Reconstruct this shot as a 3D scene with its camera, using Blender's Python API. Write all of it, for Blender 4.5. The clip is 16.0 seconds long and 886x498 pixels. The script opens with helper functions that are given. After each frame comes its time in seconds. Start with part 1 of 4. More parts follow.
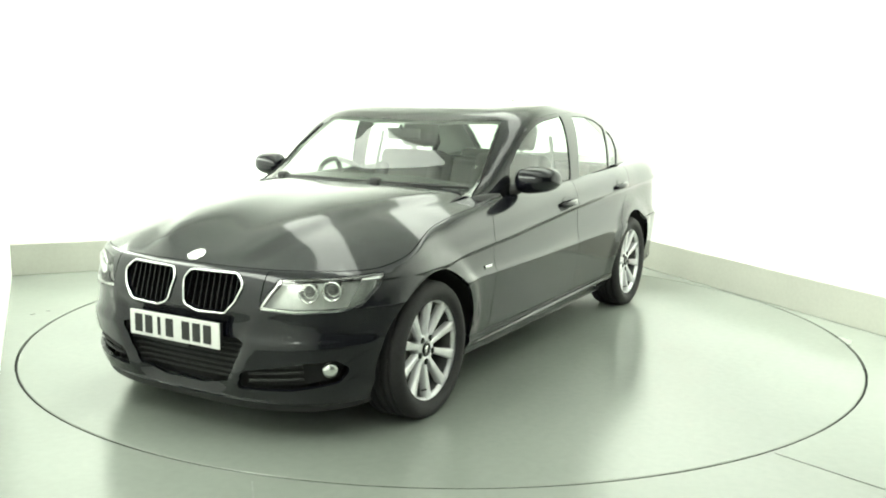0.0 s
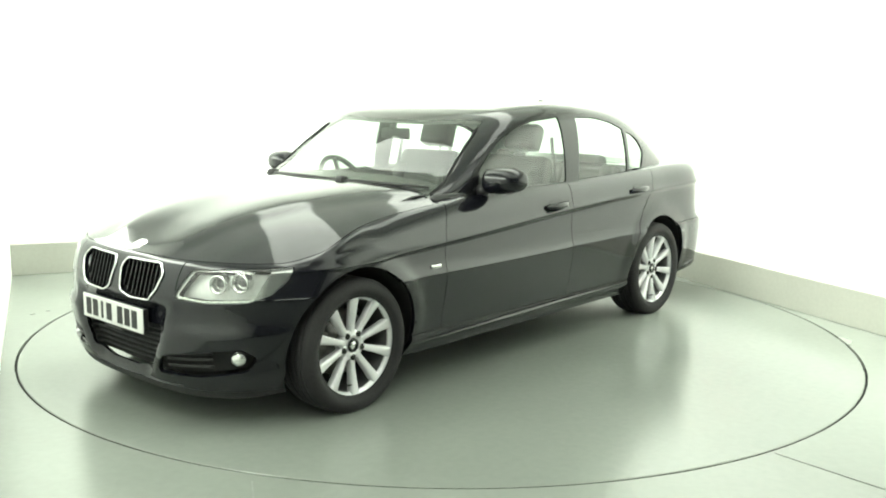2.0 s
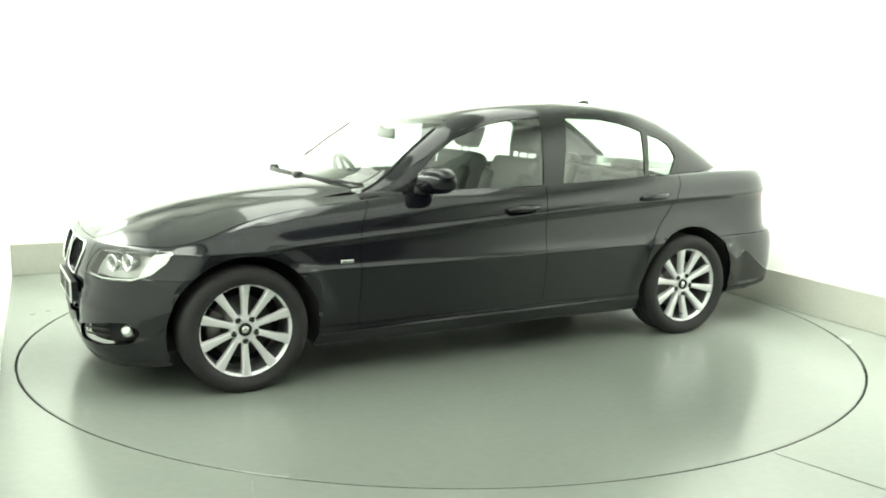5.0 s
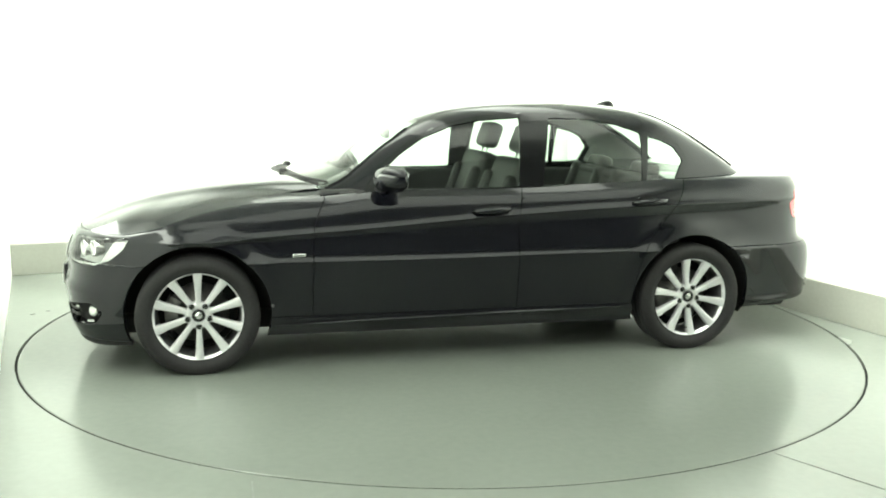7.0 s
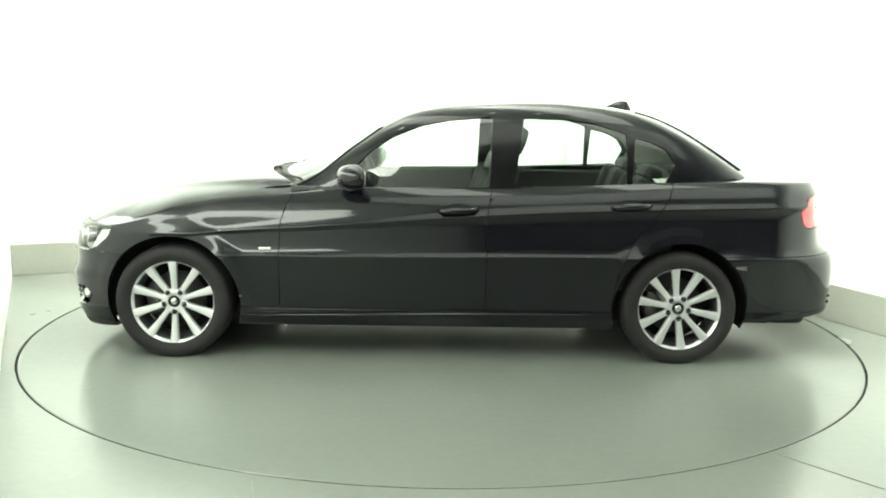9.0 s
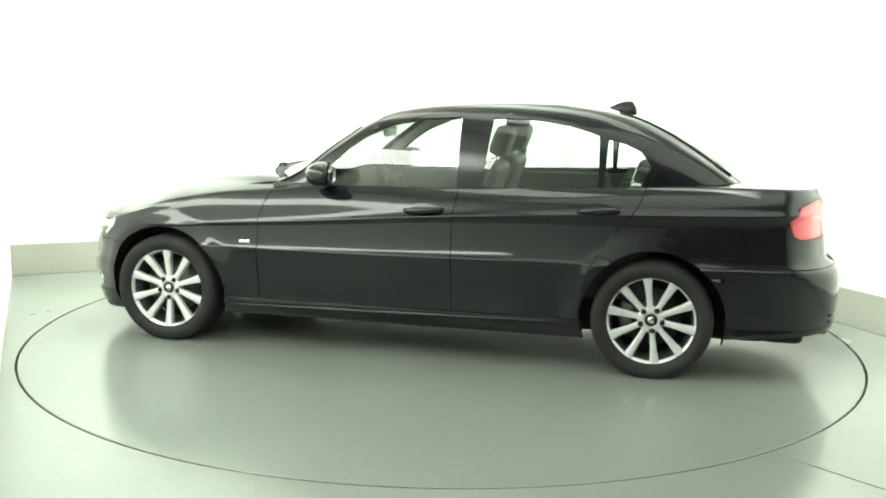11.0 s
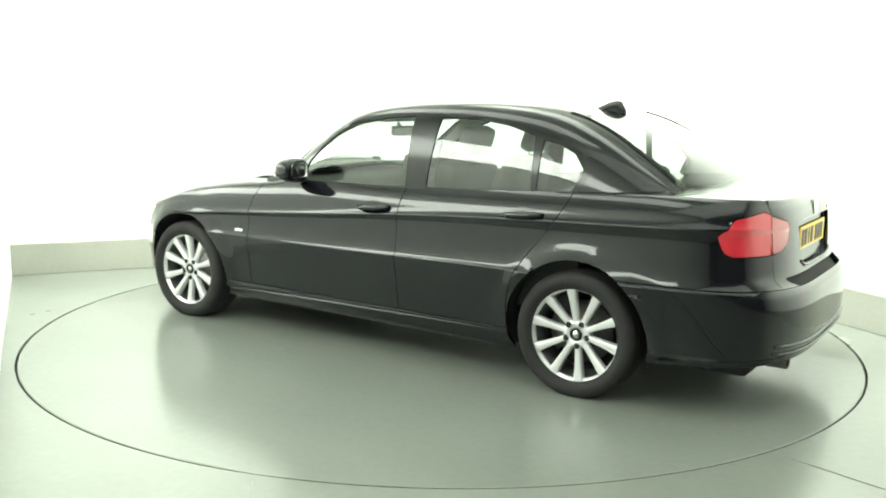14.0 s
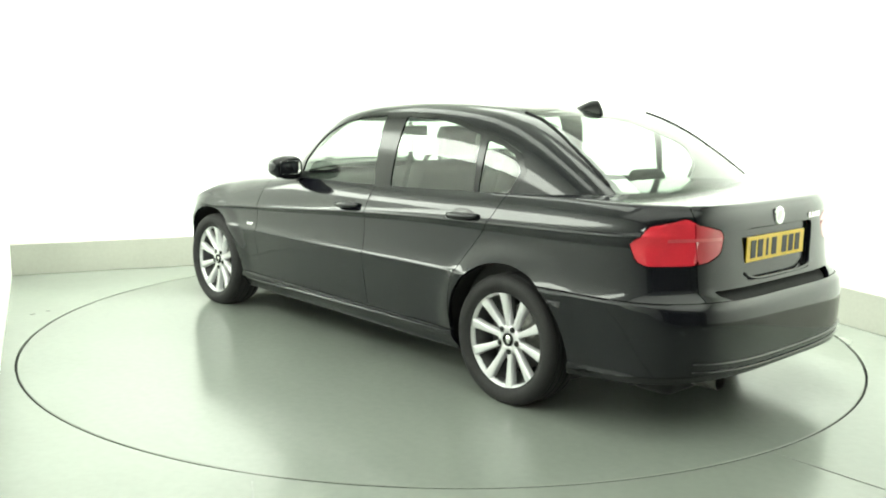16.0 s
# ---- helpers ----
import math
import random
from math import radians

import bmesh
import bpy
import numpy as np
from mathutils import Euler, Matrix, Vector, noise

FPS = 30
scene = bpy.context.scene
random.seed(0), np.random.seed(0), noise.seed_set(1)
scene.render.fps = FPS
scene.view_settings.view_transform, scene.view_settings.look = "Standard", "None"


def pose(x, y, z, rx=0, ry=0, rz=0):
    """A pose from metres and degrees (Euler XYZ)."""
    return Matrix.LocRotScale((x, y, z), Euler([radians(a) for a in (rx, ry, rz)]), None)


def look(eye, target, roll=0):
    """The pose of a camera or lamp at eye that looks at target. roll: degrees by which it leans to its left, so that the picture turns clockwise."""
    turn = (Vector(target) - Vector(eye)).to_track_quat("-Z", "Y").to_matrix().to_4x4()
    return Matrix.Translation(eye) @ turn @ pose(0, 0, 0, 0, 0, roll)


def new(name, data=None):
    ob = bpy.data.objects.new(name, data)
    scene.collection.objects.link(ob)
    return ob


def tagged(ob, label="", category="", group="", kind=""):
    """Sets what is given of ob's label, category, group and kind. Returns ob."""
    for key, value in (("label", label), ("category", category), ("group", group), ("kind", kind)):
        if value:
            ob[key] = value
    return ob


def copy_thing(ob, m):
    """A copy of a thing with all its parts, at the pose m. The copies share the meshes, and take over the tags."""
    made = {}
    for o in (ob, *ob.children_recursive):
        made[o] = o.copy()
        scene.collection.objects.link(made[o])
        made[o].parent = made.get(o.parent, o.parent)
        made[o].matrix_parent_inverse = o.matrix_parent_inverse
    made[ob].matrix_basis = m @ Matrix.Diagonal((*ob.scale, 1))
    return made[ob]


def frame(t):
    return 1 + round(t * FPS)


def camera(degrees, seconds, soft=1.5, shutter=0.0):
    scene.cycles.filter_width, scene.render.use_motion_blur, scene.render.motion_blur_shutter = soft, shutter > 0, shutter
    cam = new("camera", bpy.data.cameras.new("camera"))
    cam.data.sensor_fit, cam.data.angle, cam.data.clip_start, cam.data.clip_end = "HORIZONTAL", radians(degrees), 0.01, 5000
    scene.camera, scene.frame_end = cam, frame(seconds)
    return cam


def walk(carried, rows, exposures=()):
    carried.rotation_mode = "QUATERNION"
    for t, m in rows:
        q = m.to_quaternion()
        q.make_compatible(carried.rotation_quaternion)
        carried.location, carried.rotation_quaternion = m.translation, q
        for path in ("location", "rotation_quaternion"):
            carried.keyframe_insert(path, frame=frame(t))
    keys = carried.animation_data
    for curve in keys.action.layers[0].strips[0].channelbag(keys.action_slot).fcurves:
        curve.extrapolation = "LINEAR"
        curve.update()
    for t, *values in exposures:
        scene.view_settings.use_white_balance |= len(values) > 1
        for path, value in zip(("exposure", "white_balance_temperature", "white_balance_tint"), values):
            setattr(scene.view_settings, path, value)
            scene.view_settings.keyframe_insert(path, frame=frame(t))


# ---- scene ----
cam = camera(51.8, 16.0, soft=1.9)
walk(cam, [(0.0, pose(0, -5.638, 1.420, 80.650, -0.884, 0.157)),
           (16.0, pose(0, -5.638, 1.420, 80.650, -0.884, 0.157))],
     exposures=[(0.0, 0.0), (16.0, 0.0)])

# heading of the car on the turntable, in degrees, at each time
HEADINGS = [(0.0, 240.48), (0.5, 238.5), (1.0, 235.68), (1.5, 232.37), (2.0, 228.74), (2.5, 225.19),
            (3.0, 221.67), (3.5, 218.22), (4.0, 214.65), (5.25, 206.05), (6.5, 197.46), (7.0, 194.03), (7.5, 190.64),
            (8.0, 187.24), (8.5, 183.86), (9.0, 180.46), (10.25, 172.0), (11.5, 163.49), (12.0, 160.04),
            (12.5, 156.61), (13.0, 153.2), (13.5, 149.76), (14.0, 146.26), (14.5, 142.83), (15.0, 139.4),
            (15.5, 136.02), (16.0, 132.6)]
CAR_X, CAR_Y = 0.093, -0.064      # the car's place on the turntable
TABLE_R = 2.455
ROOM_TURN = math.atan2(0.405, 0.914)   # the room's walls stand askew to the camera


def room_point(u, v, z=0.0):
    """A point of the room: u across, v towards the back wall."""
    c, s = math.cos(ROOM_TURN), math.sin(ROOM_TURN)
    return Vector((c * u - s * v, s * u + c * v, z))


# ---- world and lights ----
world = bpy.data.worlds.new("world")
scene.world = world
world.use_nodes = True
world.node_tree.nodes["Background"].inputs[0].default_value = (0.9, 1.0, 0.88, 1)
world.node_tree.nodes["Background"].inputs[1].default_value = 0.02


TINT = (0.935, 1.0, 0.885)       # greenish tube light


def area_lamp(name, u, v, z, target, size_u, size_v, watts, tint, spread):
    data = bpy.data.lights.new(name, "AREA")
    data.shape, data.size, data.size_y, data.energy, data.color = "RECTANGLE", size_u, size_v, watts, tint
    data.spread = radians(spread)
    ob = new(name, data)
    ob.matrix_world = look(room_point(u, v, z), room_point(*target)) if target else \
        Matrix.Translation(room_point(u, v, z)) @ Matrix.Rotation(ROOM_TURN, 4, "Z")
    return ob


# unseen broad lamps added under the ceiling, turned to wash the white walls
area_lamp("wall_wash_right", 1.20, -0.8, 3.1, (2.5, -0.8, 1.2), 6.6, 1.1, 190, TINT, 85)
area_lamp("wall_wash_back", 0.0, 1.4, 3.1, (0.0, 2.64, 1.2), 3.8, 1.1, 100, TINT, 85)
area_lamp("wall_wash_left", -1.20, -0.1, 3.1, (-2.53, -0.1, 1.6), 5.2, 1.1, 85, TINT, 80)
for bank_u in (-0.75, 1.05):      # two broad rows of tubes along the ceiling over the turntable
    area_lamp("ceiling_tubes", bank_u, 0.0, 3.25, None, 0.75, 4.2, 36, TINT, 170)
area_lamp("ceiling_panel", -0.1, -3.75, 3.25, None, 4.4, 2.7, 52, TINT, 170)     # unseen fill added over the camera, greys the side windows by reflection
# a bank of bare tubes on the side wall, mirrored along the flank of the car
area_lamp("wall_tubes", -2.46, -0.4, 1.80, (0.0, -0.4, 1.2), 5.6, 0.42, 64, TINT, 170)

# ---- materials ----
def material(name, color, rough=0.5, metal=0.0, grain=0.0, grain_scale=40.0, bump=0.0, bump_scale=200.0,
             coat=0.0, stains=0.0, stain_scale=1.5, rough_vary=0.0, spec=0.5, emit=0.0, piece=0.0):
    m = bpy.data.materials.new(name)
    m.use_nodes = True
    nt = m.node_tree
    b = nt.nodes["Principled BSDF"]
    b.inputs["Base Color"].default_value = (*color, 1)
    b.inputs["Roughness"].default_value = rough
    b.inputs["Metallic"].default_value = metal
    b.inputs["Specular IOR Level"].default_value = spec
    if coat:
        b.inputs["Coat Weight"].default_value = coat
        b.inputs["Coat Roughness"].default_value = 0.08
        b.inputs["Coat IOR"].default_value = 1.52
    if emit:
        b.inputs["Emission Color"].default_value = (*color, 1)
        b.inputs["Emission Strength"].default_value = emit
    co = nt.nodes.new("ShaderNodeTexCoord")
    if grain or stains:
        n1 = nt.nodes.new("ShaderNodeTexNoise")
        n1.inputs["Scale"].default_value = grain_scale
        n1.inputs["Detail"].default_value = 6
        nt.links.new(co.outputs["Object"], n1.inputs["Vector"])
        n2 = nt.nodes.new("ShaderNodeTexNoise")
        n2.inputs["Scale"].default_value = stain_scale
        n2.inputs["Detail"].default_value = 5
        nt.links.new(co.outputs["Object"], n2.inputs["Vector"])
        m1 = nt.nodes.new("ShaderNodeMapRange")
        m1.inputs["From Min"].default_value, m1.inputs["From Max"].default_value = 0.3, 0.7
        m1.inputs["To Min"].default_value, m1.inputs["To Max"].default_value = 1 - grain, 1 + grain
        nt.links.new(n1.outputs["Fac"], m1.inputs["Value"])
        m2 = nt.nodes.new("ShaderNodeMapRange")
        m2.inputs["From Min"].default_value, m2.inputs["From Max"].default_value = 0.35, 0.65
        m2.inputs["To Min"].default_value, m2.inputs["To Max"].default_value = 1 - stains, 1 + stains
        nt.links.new(n2.outputs["Fac"], m2.inputs["Value"])
        mul = nt.nodes.new("ShaderNodeMath")
        mul.operation = "MULTIPLY"
        nt.links.new(m1.outputs[0], mul.inputs[0])
        nt.links.new(m2.outputs[0], mul.inputs[1])
        vm = nt.nodes.new("ShaderNodeVectorMath")
        vm.operation = "SCALE"
        vm.inputs[0].default_value = color
        nt.links.new(mul.outputs[0], vm.inputs["Scale"])
        nt.links.new(vm.outputs[0], b.inputs["Base Color"])
        if rough_vary:
            m3 = nt.nodes.new("ShaderNodeMapRange")
            m3.inputs["From Min"].default_value, m3.inputs["From Max"].default_value = 0.3, 0.7
            m3.inputs["To Min"].default_value = max(0.02, rough - rough_vary)
            m3.inputs["To Max"].default_value = rough + rough_vary
            nt.links.new(n2.outputs["Fac"], m3.inputs["Value"])
            nt.links.new(m3.outputs[0], b.inputs["Roughness"])
    if bump:
        n3 = nt.nodes.new("ShaderNodeTexNoise")
        n3.inputs["Scale"].default_value = bump_scale
        n3.inputs["Detail"].default_value = 4
        nt.links.new(co.outputs["Object"], n3.inputs["Vector"])
        bp = nt.nodes.new("ShaderNodeBump")
        bp.inputs["Strength"].default_value = bump
        bp.inputs["Distance"].default_value = 0.002
        nt.links.new(n3.outputs["Fac"], bp.inputs["Height"])
        nt.links.new(bp.outputs[0], b.inputs["Normal"])
    return m


def glass(name, tint, rough=0.0):
    """Thin clear glass: see-through with a real mirror sheen on it."""
    m = bpy.data.materials.new(name)
    m.use_nodes = True
    nt = m.node_tree
    nt.nodes.clear()
    out = nt.nodes.new("ShaderNodeOutputMaterial")
    clear = nt.nodes.new("ShaderNodeBsdfTransparent")
    clear.inputs[0].default_value = (*tint, 1)
    gloss = nt.nodes.new("ShaderNodeBsdfGlossy")
    gloss.inputs["Roughness"].default_value = rough
    facing = nt.nodes.new("ShaderNodeLayerWeight")
    facing.inputs["Blend"].default_value = 0.5
    power = nt.nodes.new("ShaderNodeMath")
    power.operation = "POWER"
    power.inputs[1].default_value = 4.5
    nt.links.new(facing.outputs["Facing"], power.inputs[0])
    fres = nt.nodes.new("ShaderNodeMapRange")
    fres.inputs["To Min"].default_value, fres.inputs["To Max"].default_value = 0.10, 1.0
    nt.links.new(power.outputs[0], fres.inputs["Value"])
    mix = nt.nodes.new("ShaderNodeMixShader")
    nt.links.new(fres.outputs[0], mix.inputs[0])
    nt.links.new(clear.outputs[0], mix.inputs[1])
    nt.links.new(gloss.outputs[0], mix.inputs[2])
    nt.links.new(mix.outputs[0], out.inputs[0])
    return m


PAINT = material("black_metallic_paint", (0.0036, 0.0038, 0.0066), 0.45, 0.0, grain=0.35, grain_scale=900, coat=1.0, stains=0.08, stain_scale=3, spec=0.05)
BLACK_PLASTIC = material("black_plastic", (0.012, 0.012, 0.012), 0.5, bump=0.3, bump_scale=600, grain=0.15, stains=0.1)
GLOSS_BLACK = material("gloss_black_trim", (0.008, 0.008, 0.009), 0.15, grain=0.1, stains=0.05)
RUBBER = material("tyre_rubber", (0.0135, 0.0125, 0.0135), 0.75, grain=0.2, grain_scale=80, bump=0.4, bump_scale=300, stains=0.15, stain_scale=6)
ALLOY = material("silver_alloy_paint", (0.74, 0.735, 0.755), 0.28, 0.4, grain=0.05, grain_scale=300, stains=0.05, stain_scale=9)
CHROME = material("chrome", (0.8, 0.8, 0.79), 0.08, 1.0, grain=0.03, stains=0.03)
BARREL = material("dark_rim_barrel", (0.11, 0.11, 0.112), 0.45, 0.5, grain=0.1, stains=0.2, stain_scale=8)
BRAKE = material("brake_steel", (0.22, 0.215, 0.205), 0.4, 0.9, grain=0.15, grain_scale=60, stains=0.1, stain_scale=8)
DARK = material("underbody_dark", (0.012, 0.012, 0.012), 0.85, grain=0.2, stains=0.2)
LINER = material("wheel_arch_liner", (0.010, 0.010, 0.010), 0.9, bump=0.4, bump_scale=150, grain=0.2, stains=0.2)
LEATHER = material("black_leather", (0.022, 0.022, 0.021), 0.55, grain=0.15, stains=0.1, stain_scale=6)
DASH = material("dashboard_plastic", (0.03, 0.03, 0.03), 0.7, grain=0.1, stains=0.08)
HEADLINING = material("grey_headlining_cloth", (0.42, 0.43, 0.41), 0.95, grain=0.1, stains=0.05)
GLASS = glass("window_glass", (0.75, 0.83, 0.77))
LAMP_GLASS = glass("clear_lamp_lens", (0.96, 0.97, 0.96))
RED_LENS = material("red_lamp_lens", (0.70, 0.03, 0.05), 0.12, coat=1.0, grain=0.05, grain_scale=200, stains=0.05, stain_scale=12)
RED_LENS_DARK = material("dark_red_lamp_lens", (0.50, 0.018, 0.035), 0.12, coat=1.0, grain=0.05, grain_scale=200, stains=0.05, stain_scale=12)
RED_LENS_PALE = material("pale_pink_lamp_lens", (0.62, 0.07, 0.09), 0.1, coat=1.0, grain=0.05, stains=0.05)
REFLECTOR = material("lamp_reflector", (0.75, 0.76, 0.75), 0.18, 0.9, grain=0.05, stains=0.1, stain_scale=20)
LAMP_GREY = material("lamp_housing_grey", (0.68, 0.69, 0.68), 0.3, 0.3, grain=0.05, stains=0.1, stain_scale=15)
PLATE_WHITE = material("white_plate", (0.70, 0.70, 0.68), 0.35, grain=0.03, stains=0.04, stain_scale=10)
PLATE_YELLOW = material("yellow_plate", (0.74, 0.50, 0.03), 0.35, grain=0.03, stains=0.04, stain_scale=10)
INK = material("black_ink", (0.012, 0.012, 0.012), 0.5, grain=0.1, stains=0.05)
FLOOR_PAINT = material("green_grey_floor_paint", (0.218, 0.238, 0.211), 0.23, grain=0.03, grain_scale=25, stains=0.05, stain_scale=0.7, rough_vary=0.06, bump=0.05, bump_scale=60, spec=0.6)
DISC_PAINT = material("green_grey_turntable_paint", (0.205, 0.224, 0.199), 0.18, grain=0.03, grain_scale=25, stains=0.05, stain_scale=0.6, rough_vary=0.05, bump=0.05, bump_scale=60, spec=0.6)
CEILING_GREY = material("pale_grey_ceiling_paint", (0.75, 0.77, 0.74), 0.85, grain=0.05, grain_scale=30, stains=0.08, stain_scale=1.2)
REAR_WALL_GREY = material("unseen_rear_wall_grey", (0.28, 0.29, 0.28), 0.85, grain=0.05, grain_scale=30, stains=0.08, stain_scale=1.2)
JOINT = material("grey_floor_joint", (0.16, 0.17, 0.155), 0.8, grain=0.2, stains=0.2)
PIPE = material("sooty_exhaust_steel", (0.12, 0.115, 0.11), 0.4, 0.8, grain=0.2, grain_scale=60, stains=0.2, stain_scale=8)
GAP = material("dark_gap", (0.02, 0.022, 0.02), 0.9, grain=0.2, stains=0.2)
WALL_WHITE = material("white_wall_paint", (0.86, 0.88, 0.84), 0.8, grain=0.01, grain_scale=60, stains=0.015, stain_scale=0.8, bump=0.08, bump_scale=120)
PLINTH_PAINT = material("cream_grey_plinth_paint", (0.36, 0.365, 0.32), 0.6, grain=0.03, grain_scale=40, stains=0.05, stain_scale=1.6, bump=0.08, bump_scale=120)


# ---- mesh helpers ----
def part(name, bm, mat, parent=None, label="", smooth=True, auto=0.0):
    """Links a bmesh as one mesh object under a thing or a part."""
    me = bpy.data.meshes.new(name)
    bmesh.ops.recalc_face_normals(bm, faces=bm.faces) if auto else None
    for f in bm.faces:
        f.smooth = smooth
    bm.to_mesh(me)
    bm.free()
    for m in (mat if isinstance(mat, (list, tuple)) else [mat]):
        me.materials.append(m)
    ob = new(name, me)
    if parent:
        ob.parent = parent
    if label:
        tagged(ob, label=label)
    return ob


def box_bm(sx, sy, sz, at=(0, 0, 0), bevel=0.0, segments=2, turn=None):
    bm = bmesh.new()
    m = Matrix.Translation(at) @ (turn or Matrix()) @ Matrix.Diagonal((sx, sy, sz, 1))
    bmesh.ops.create_cube(bm, size=1, matrix=m)
    if bevel:
        bmesh.ops.bevel(bm, geom=bm.edges[:], offset=bevel, segments=segments, affect="EDGES", profile=0.6)
    return bm


def lathe_bm(profile, steps=64, axis="Y", arc=(0, 2 * math.pi), closed=False):
    """Turns a profile of (radius, along) about an axis."""
    bm = bmesh.new()
    full = abs(arc[1] - arc[0] - 2 * math.pi) < 1e-6
    n = steps if full else steps + 1
    rings = []
    for i in range(n):
        a = arc[0] + (arc[1] - arc[0]) * i / steps
        ca, sa = math.cos(a), math.sin(a)
        rings.append([bm.verts.new((r * ca, h, r * sa) if axis == "Y" else (r * ca, r * sa, h)) for r, h in profile])
    pairs = len(profile) if closed else len(profile) - 1
    for i in range(n if full else n - 1):
        a, b = rings[i], rings[(i + 1) % n]
        for j in range(pairs):
            k = (j + 1) % len(profile)
            try:
                bm.faces.new((a[j], a[k], b[k], b[j]))
            except ValueError:
                pass
    bmesh.ops.remove_doubles(bm, verts=bm.verts[:], dist=1e-5)
    bmesh.ops.recalc_face_normals(bm, faces=bm.faces[:])
    return bm


def tube_bm(points, radius, sides=8, closed=False):
    """A round bar along points."""
    bm = bmesh.new()
    pts = [Vector(p) for p in points]
    n = len(pts)
    rings = []
    for i, p in enumerate(pts):
        a = pts[(i - 1) % n] if closed or i else p
        b = pts[(i + 1) % n] if closed or i < n - 1 else p
        d = (b - a).normalized()
        ref = Vector((0, 0, 1)) if abs(d.z) < 0.9 else Vector((1, 0, 0))
        x = d.cross(ref).normalized()
        y = x.cross(d).normalized()
        r = radius[i] if isinstance(radius, (list, tuple)) else radius
        rings.append([bm.verts.new(p + r * (math.cos(t) * x + math.sin(t) * y)) for t in
                      [2 * math.pi * k / sides for k in range(sides)]])
    for i in range(n if closed else n - 1):
        a, b = rings[i], rings[(i + 1) % n]
        for k in range(sides):
            bm.faces.new((a[k], a[(k + 1) % sides], b[(k + 1) % sides], b[k]))
    if not closed:
        bm.faces.new(rings[0][::-1])
        bm.faces.new(rings[-1])
    bmesh.ops.recalc_face_normals(bm, faces=bm.faces[:])
    return bm


def join_bm(a, b, m=None):
    """Adds bmesh b to a, moved by m."""
    if m is not None:
        b.transform(m)
    me = bpy.data.meshes.new("tmp")
    b.to_mesh(me)
    b.free()
    a.from_mesh(me)
    bpy.data.meshes.remove(me)
    return a


# ---- the room ----
def build_room():
    turn = Matrix.Rotation(ROOM_TURN, 4, "Z")
    bm = bmesh.new()          # the floor with a round hole for the turntable
    steps, hole = 160, TABLE_R + 0.006
    ring = [bm.verts.new((hole * math.cos(2 * math.pi * i / steps), hole * math.sin(2 * math.pi * i / steps), 0)) for i in range(steps)]
    outer = []
    for i in range(steps):
        a = 2 * math.pi * i / steps
        c, s = math.cos(a), math.sin(a)
        k = 9.0 / max(abs(c), abs(s))
        outer.append(bm.verts.new((k * c, k * s, 0)))
    low = [bm.verts.new((v.co.x, v.co.y, -0.05)) for v in ring]
    for i in range(steps):
        j = (i + 1) % steps
        bm.faces.new((ring[i], outer[i], outer[j], ring[j]))
        bm.faces.new((ring[j], low[j], low[i], ring[i]))
    bmesh.ops.recalc_face_normals(bm, faces=bm.faces[:])
    fl = part("floor", bm, FLOOR_PAINT, smooth=False)
    tagged(fl, "worn pale green-grey painted studio floor round the turntable", "floor", kind="structure")
    pit = part("turntable_pit", lathe_bm([(TABLE_R + 0.02, -0.05), (0.0, -0.05)], 96, "Z"), GAP, smooth=False)
    tagged(pit, "dark gap under the rim of the turntable", "floor", kind="structure")

    def slab(name, u0, u1, v0, v1, z0, z1, mat, label, category):
        bm = box_bm(u1 - u0, v1 - v0, z1 - z0, ((u0 + u1) / 2, (v0 + v1) / 2, (z0 + z1) / 2), 0.004, 1)
        ob = part(name, bm, mat, smooth=False)
        ob.matrix_world = turn
        return tagged(ob, label, category, kind="structure")

    slab("wall_back", -2.74, 2.68, 2.66, 2.86, -0.05, 3.3, WALL_WHITE, "plain white painted back wall of the studio", "wall")
    slab("wall_right", 2.50, 2.70, -6.5, 2.65, -0.05, 3.3, WALL_WHITE, "plain white painted side wall beside the turntable", "wall")
    slab("wall_left", -2.73, -2.53, -6.5, 2.65, -0.05, 3.3, WALL_WHITE, "plain white painted side wall next to the camera", "wall")
    # unseen walls added behind the camera, their grey set for dim reflections on the car
    slab("wall_right_rear", 2.50, 2.70, -9.0, -6.502, -0.05, 3.3, REAR_WALL_GREY, "unseen mid grey side wall added behind the camera", "wall")
    slab("wall_left_rear", -2.73, -2.53, -9.0, -6.502, -0.05, 3.3, REAR_WALL_GREY, "unseen mid grey side wall added behind the camera", "wall")
    slab("wall_front", -2.73, 2.70, -9.2, -9.0, -0.05, 3.3, REAR_WALL_GREY, "unseen mid grey wall added to close the studio behind the camera", "wall")
    slab("plinth_back", -2.53, 2.478, 2.62, 2.66, 0.0, 0.247, PLINTH_PAINT, "low cream-grey painted plinth along the back wall", "plinth")
    slab("plinth_right", 2.48, 2.50, -6.5, 2.62, 0.0, 0.247, PLINTH_PAINT, "low cream-grey painted plinth along the side wall", "plinth")
    slab("ceiling", -2.73, 2.70, -9.2, 2.86, 3.3, 3.4, CEILING_GREY, "pale grey studio ceiling above the light strips", "ceiling")


def build_turntable():
    disc = new("turntable")
    tagged(disc, "large round green-grey painted turntable flush with the floor", "turntable")
    part("deck", lathe_bm([(0.0, 0.0), (TABLE_R - 0.01, 0.0), (TABLE_R - 0.006, -0.003), (TABLE_R - 0.006, -0.045)], 160, "Z"), DISC_PAINT, disc, smooth=False)
    # the edge ring has the same near-black as the gap beside it
    part("rim", lathe_bm([(TABLE_R - 0.004, -0.045), (TABLE_R - 0.004, -0.002), (TABLE_R - 0.0015, -0.001), (TABLE_R - 0.0015, -0.045)], 160, "Z"), GAP, disc, "dark edge in the colour of the gap", smooth=False)
    return disc


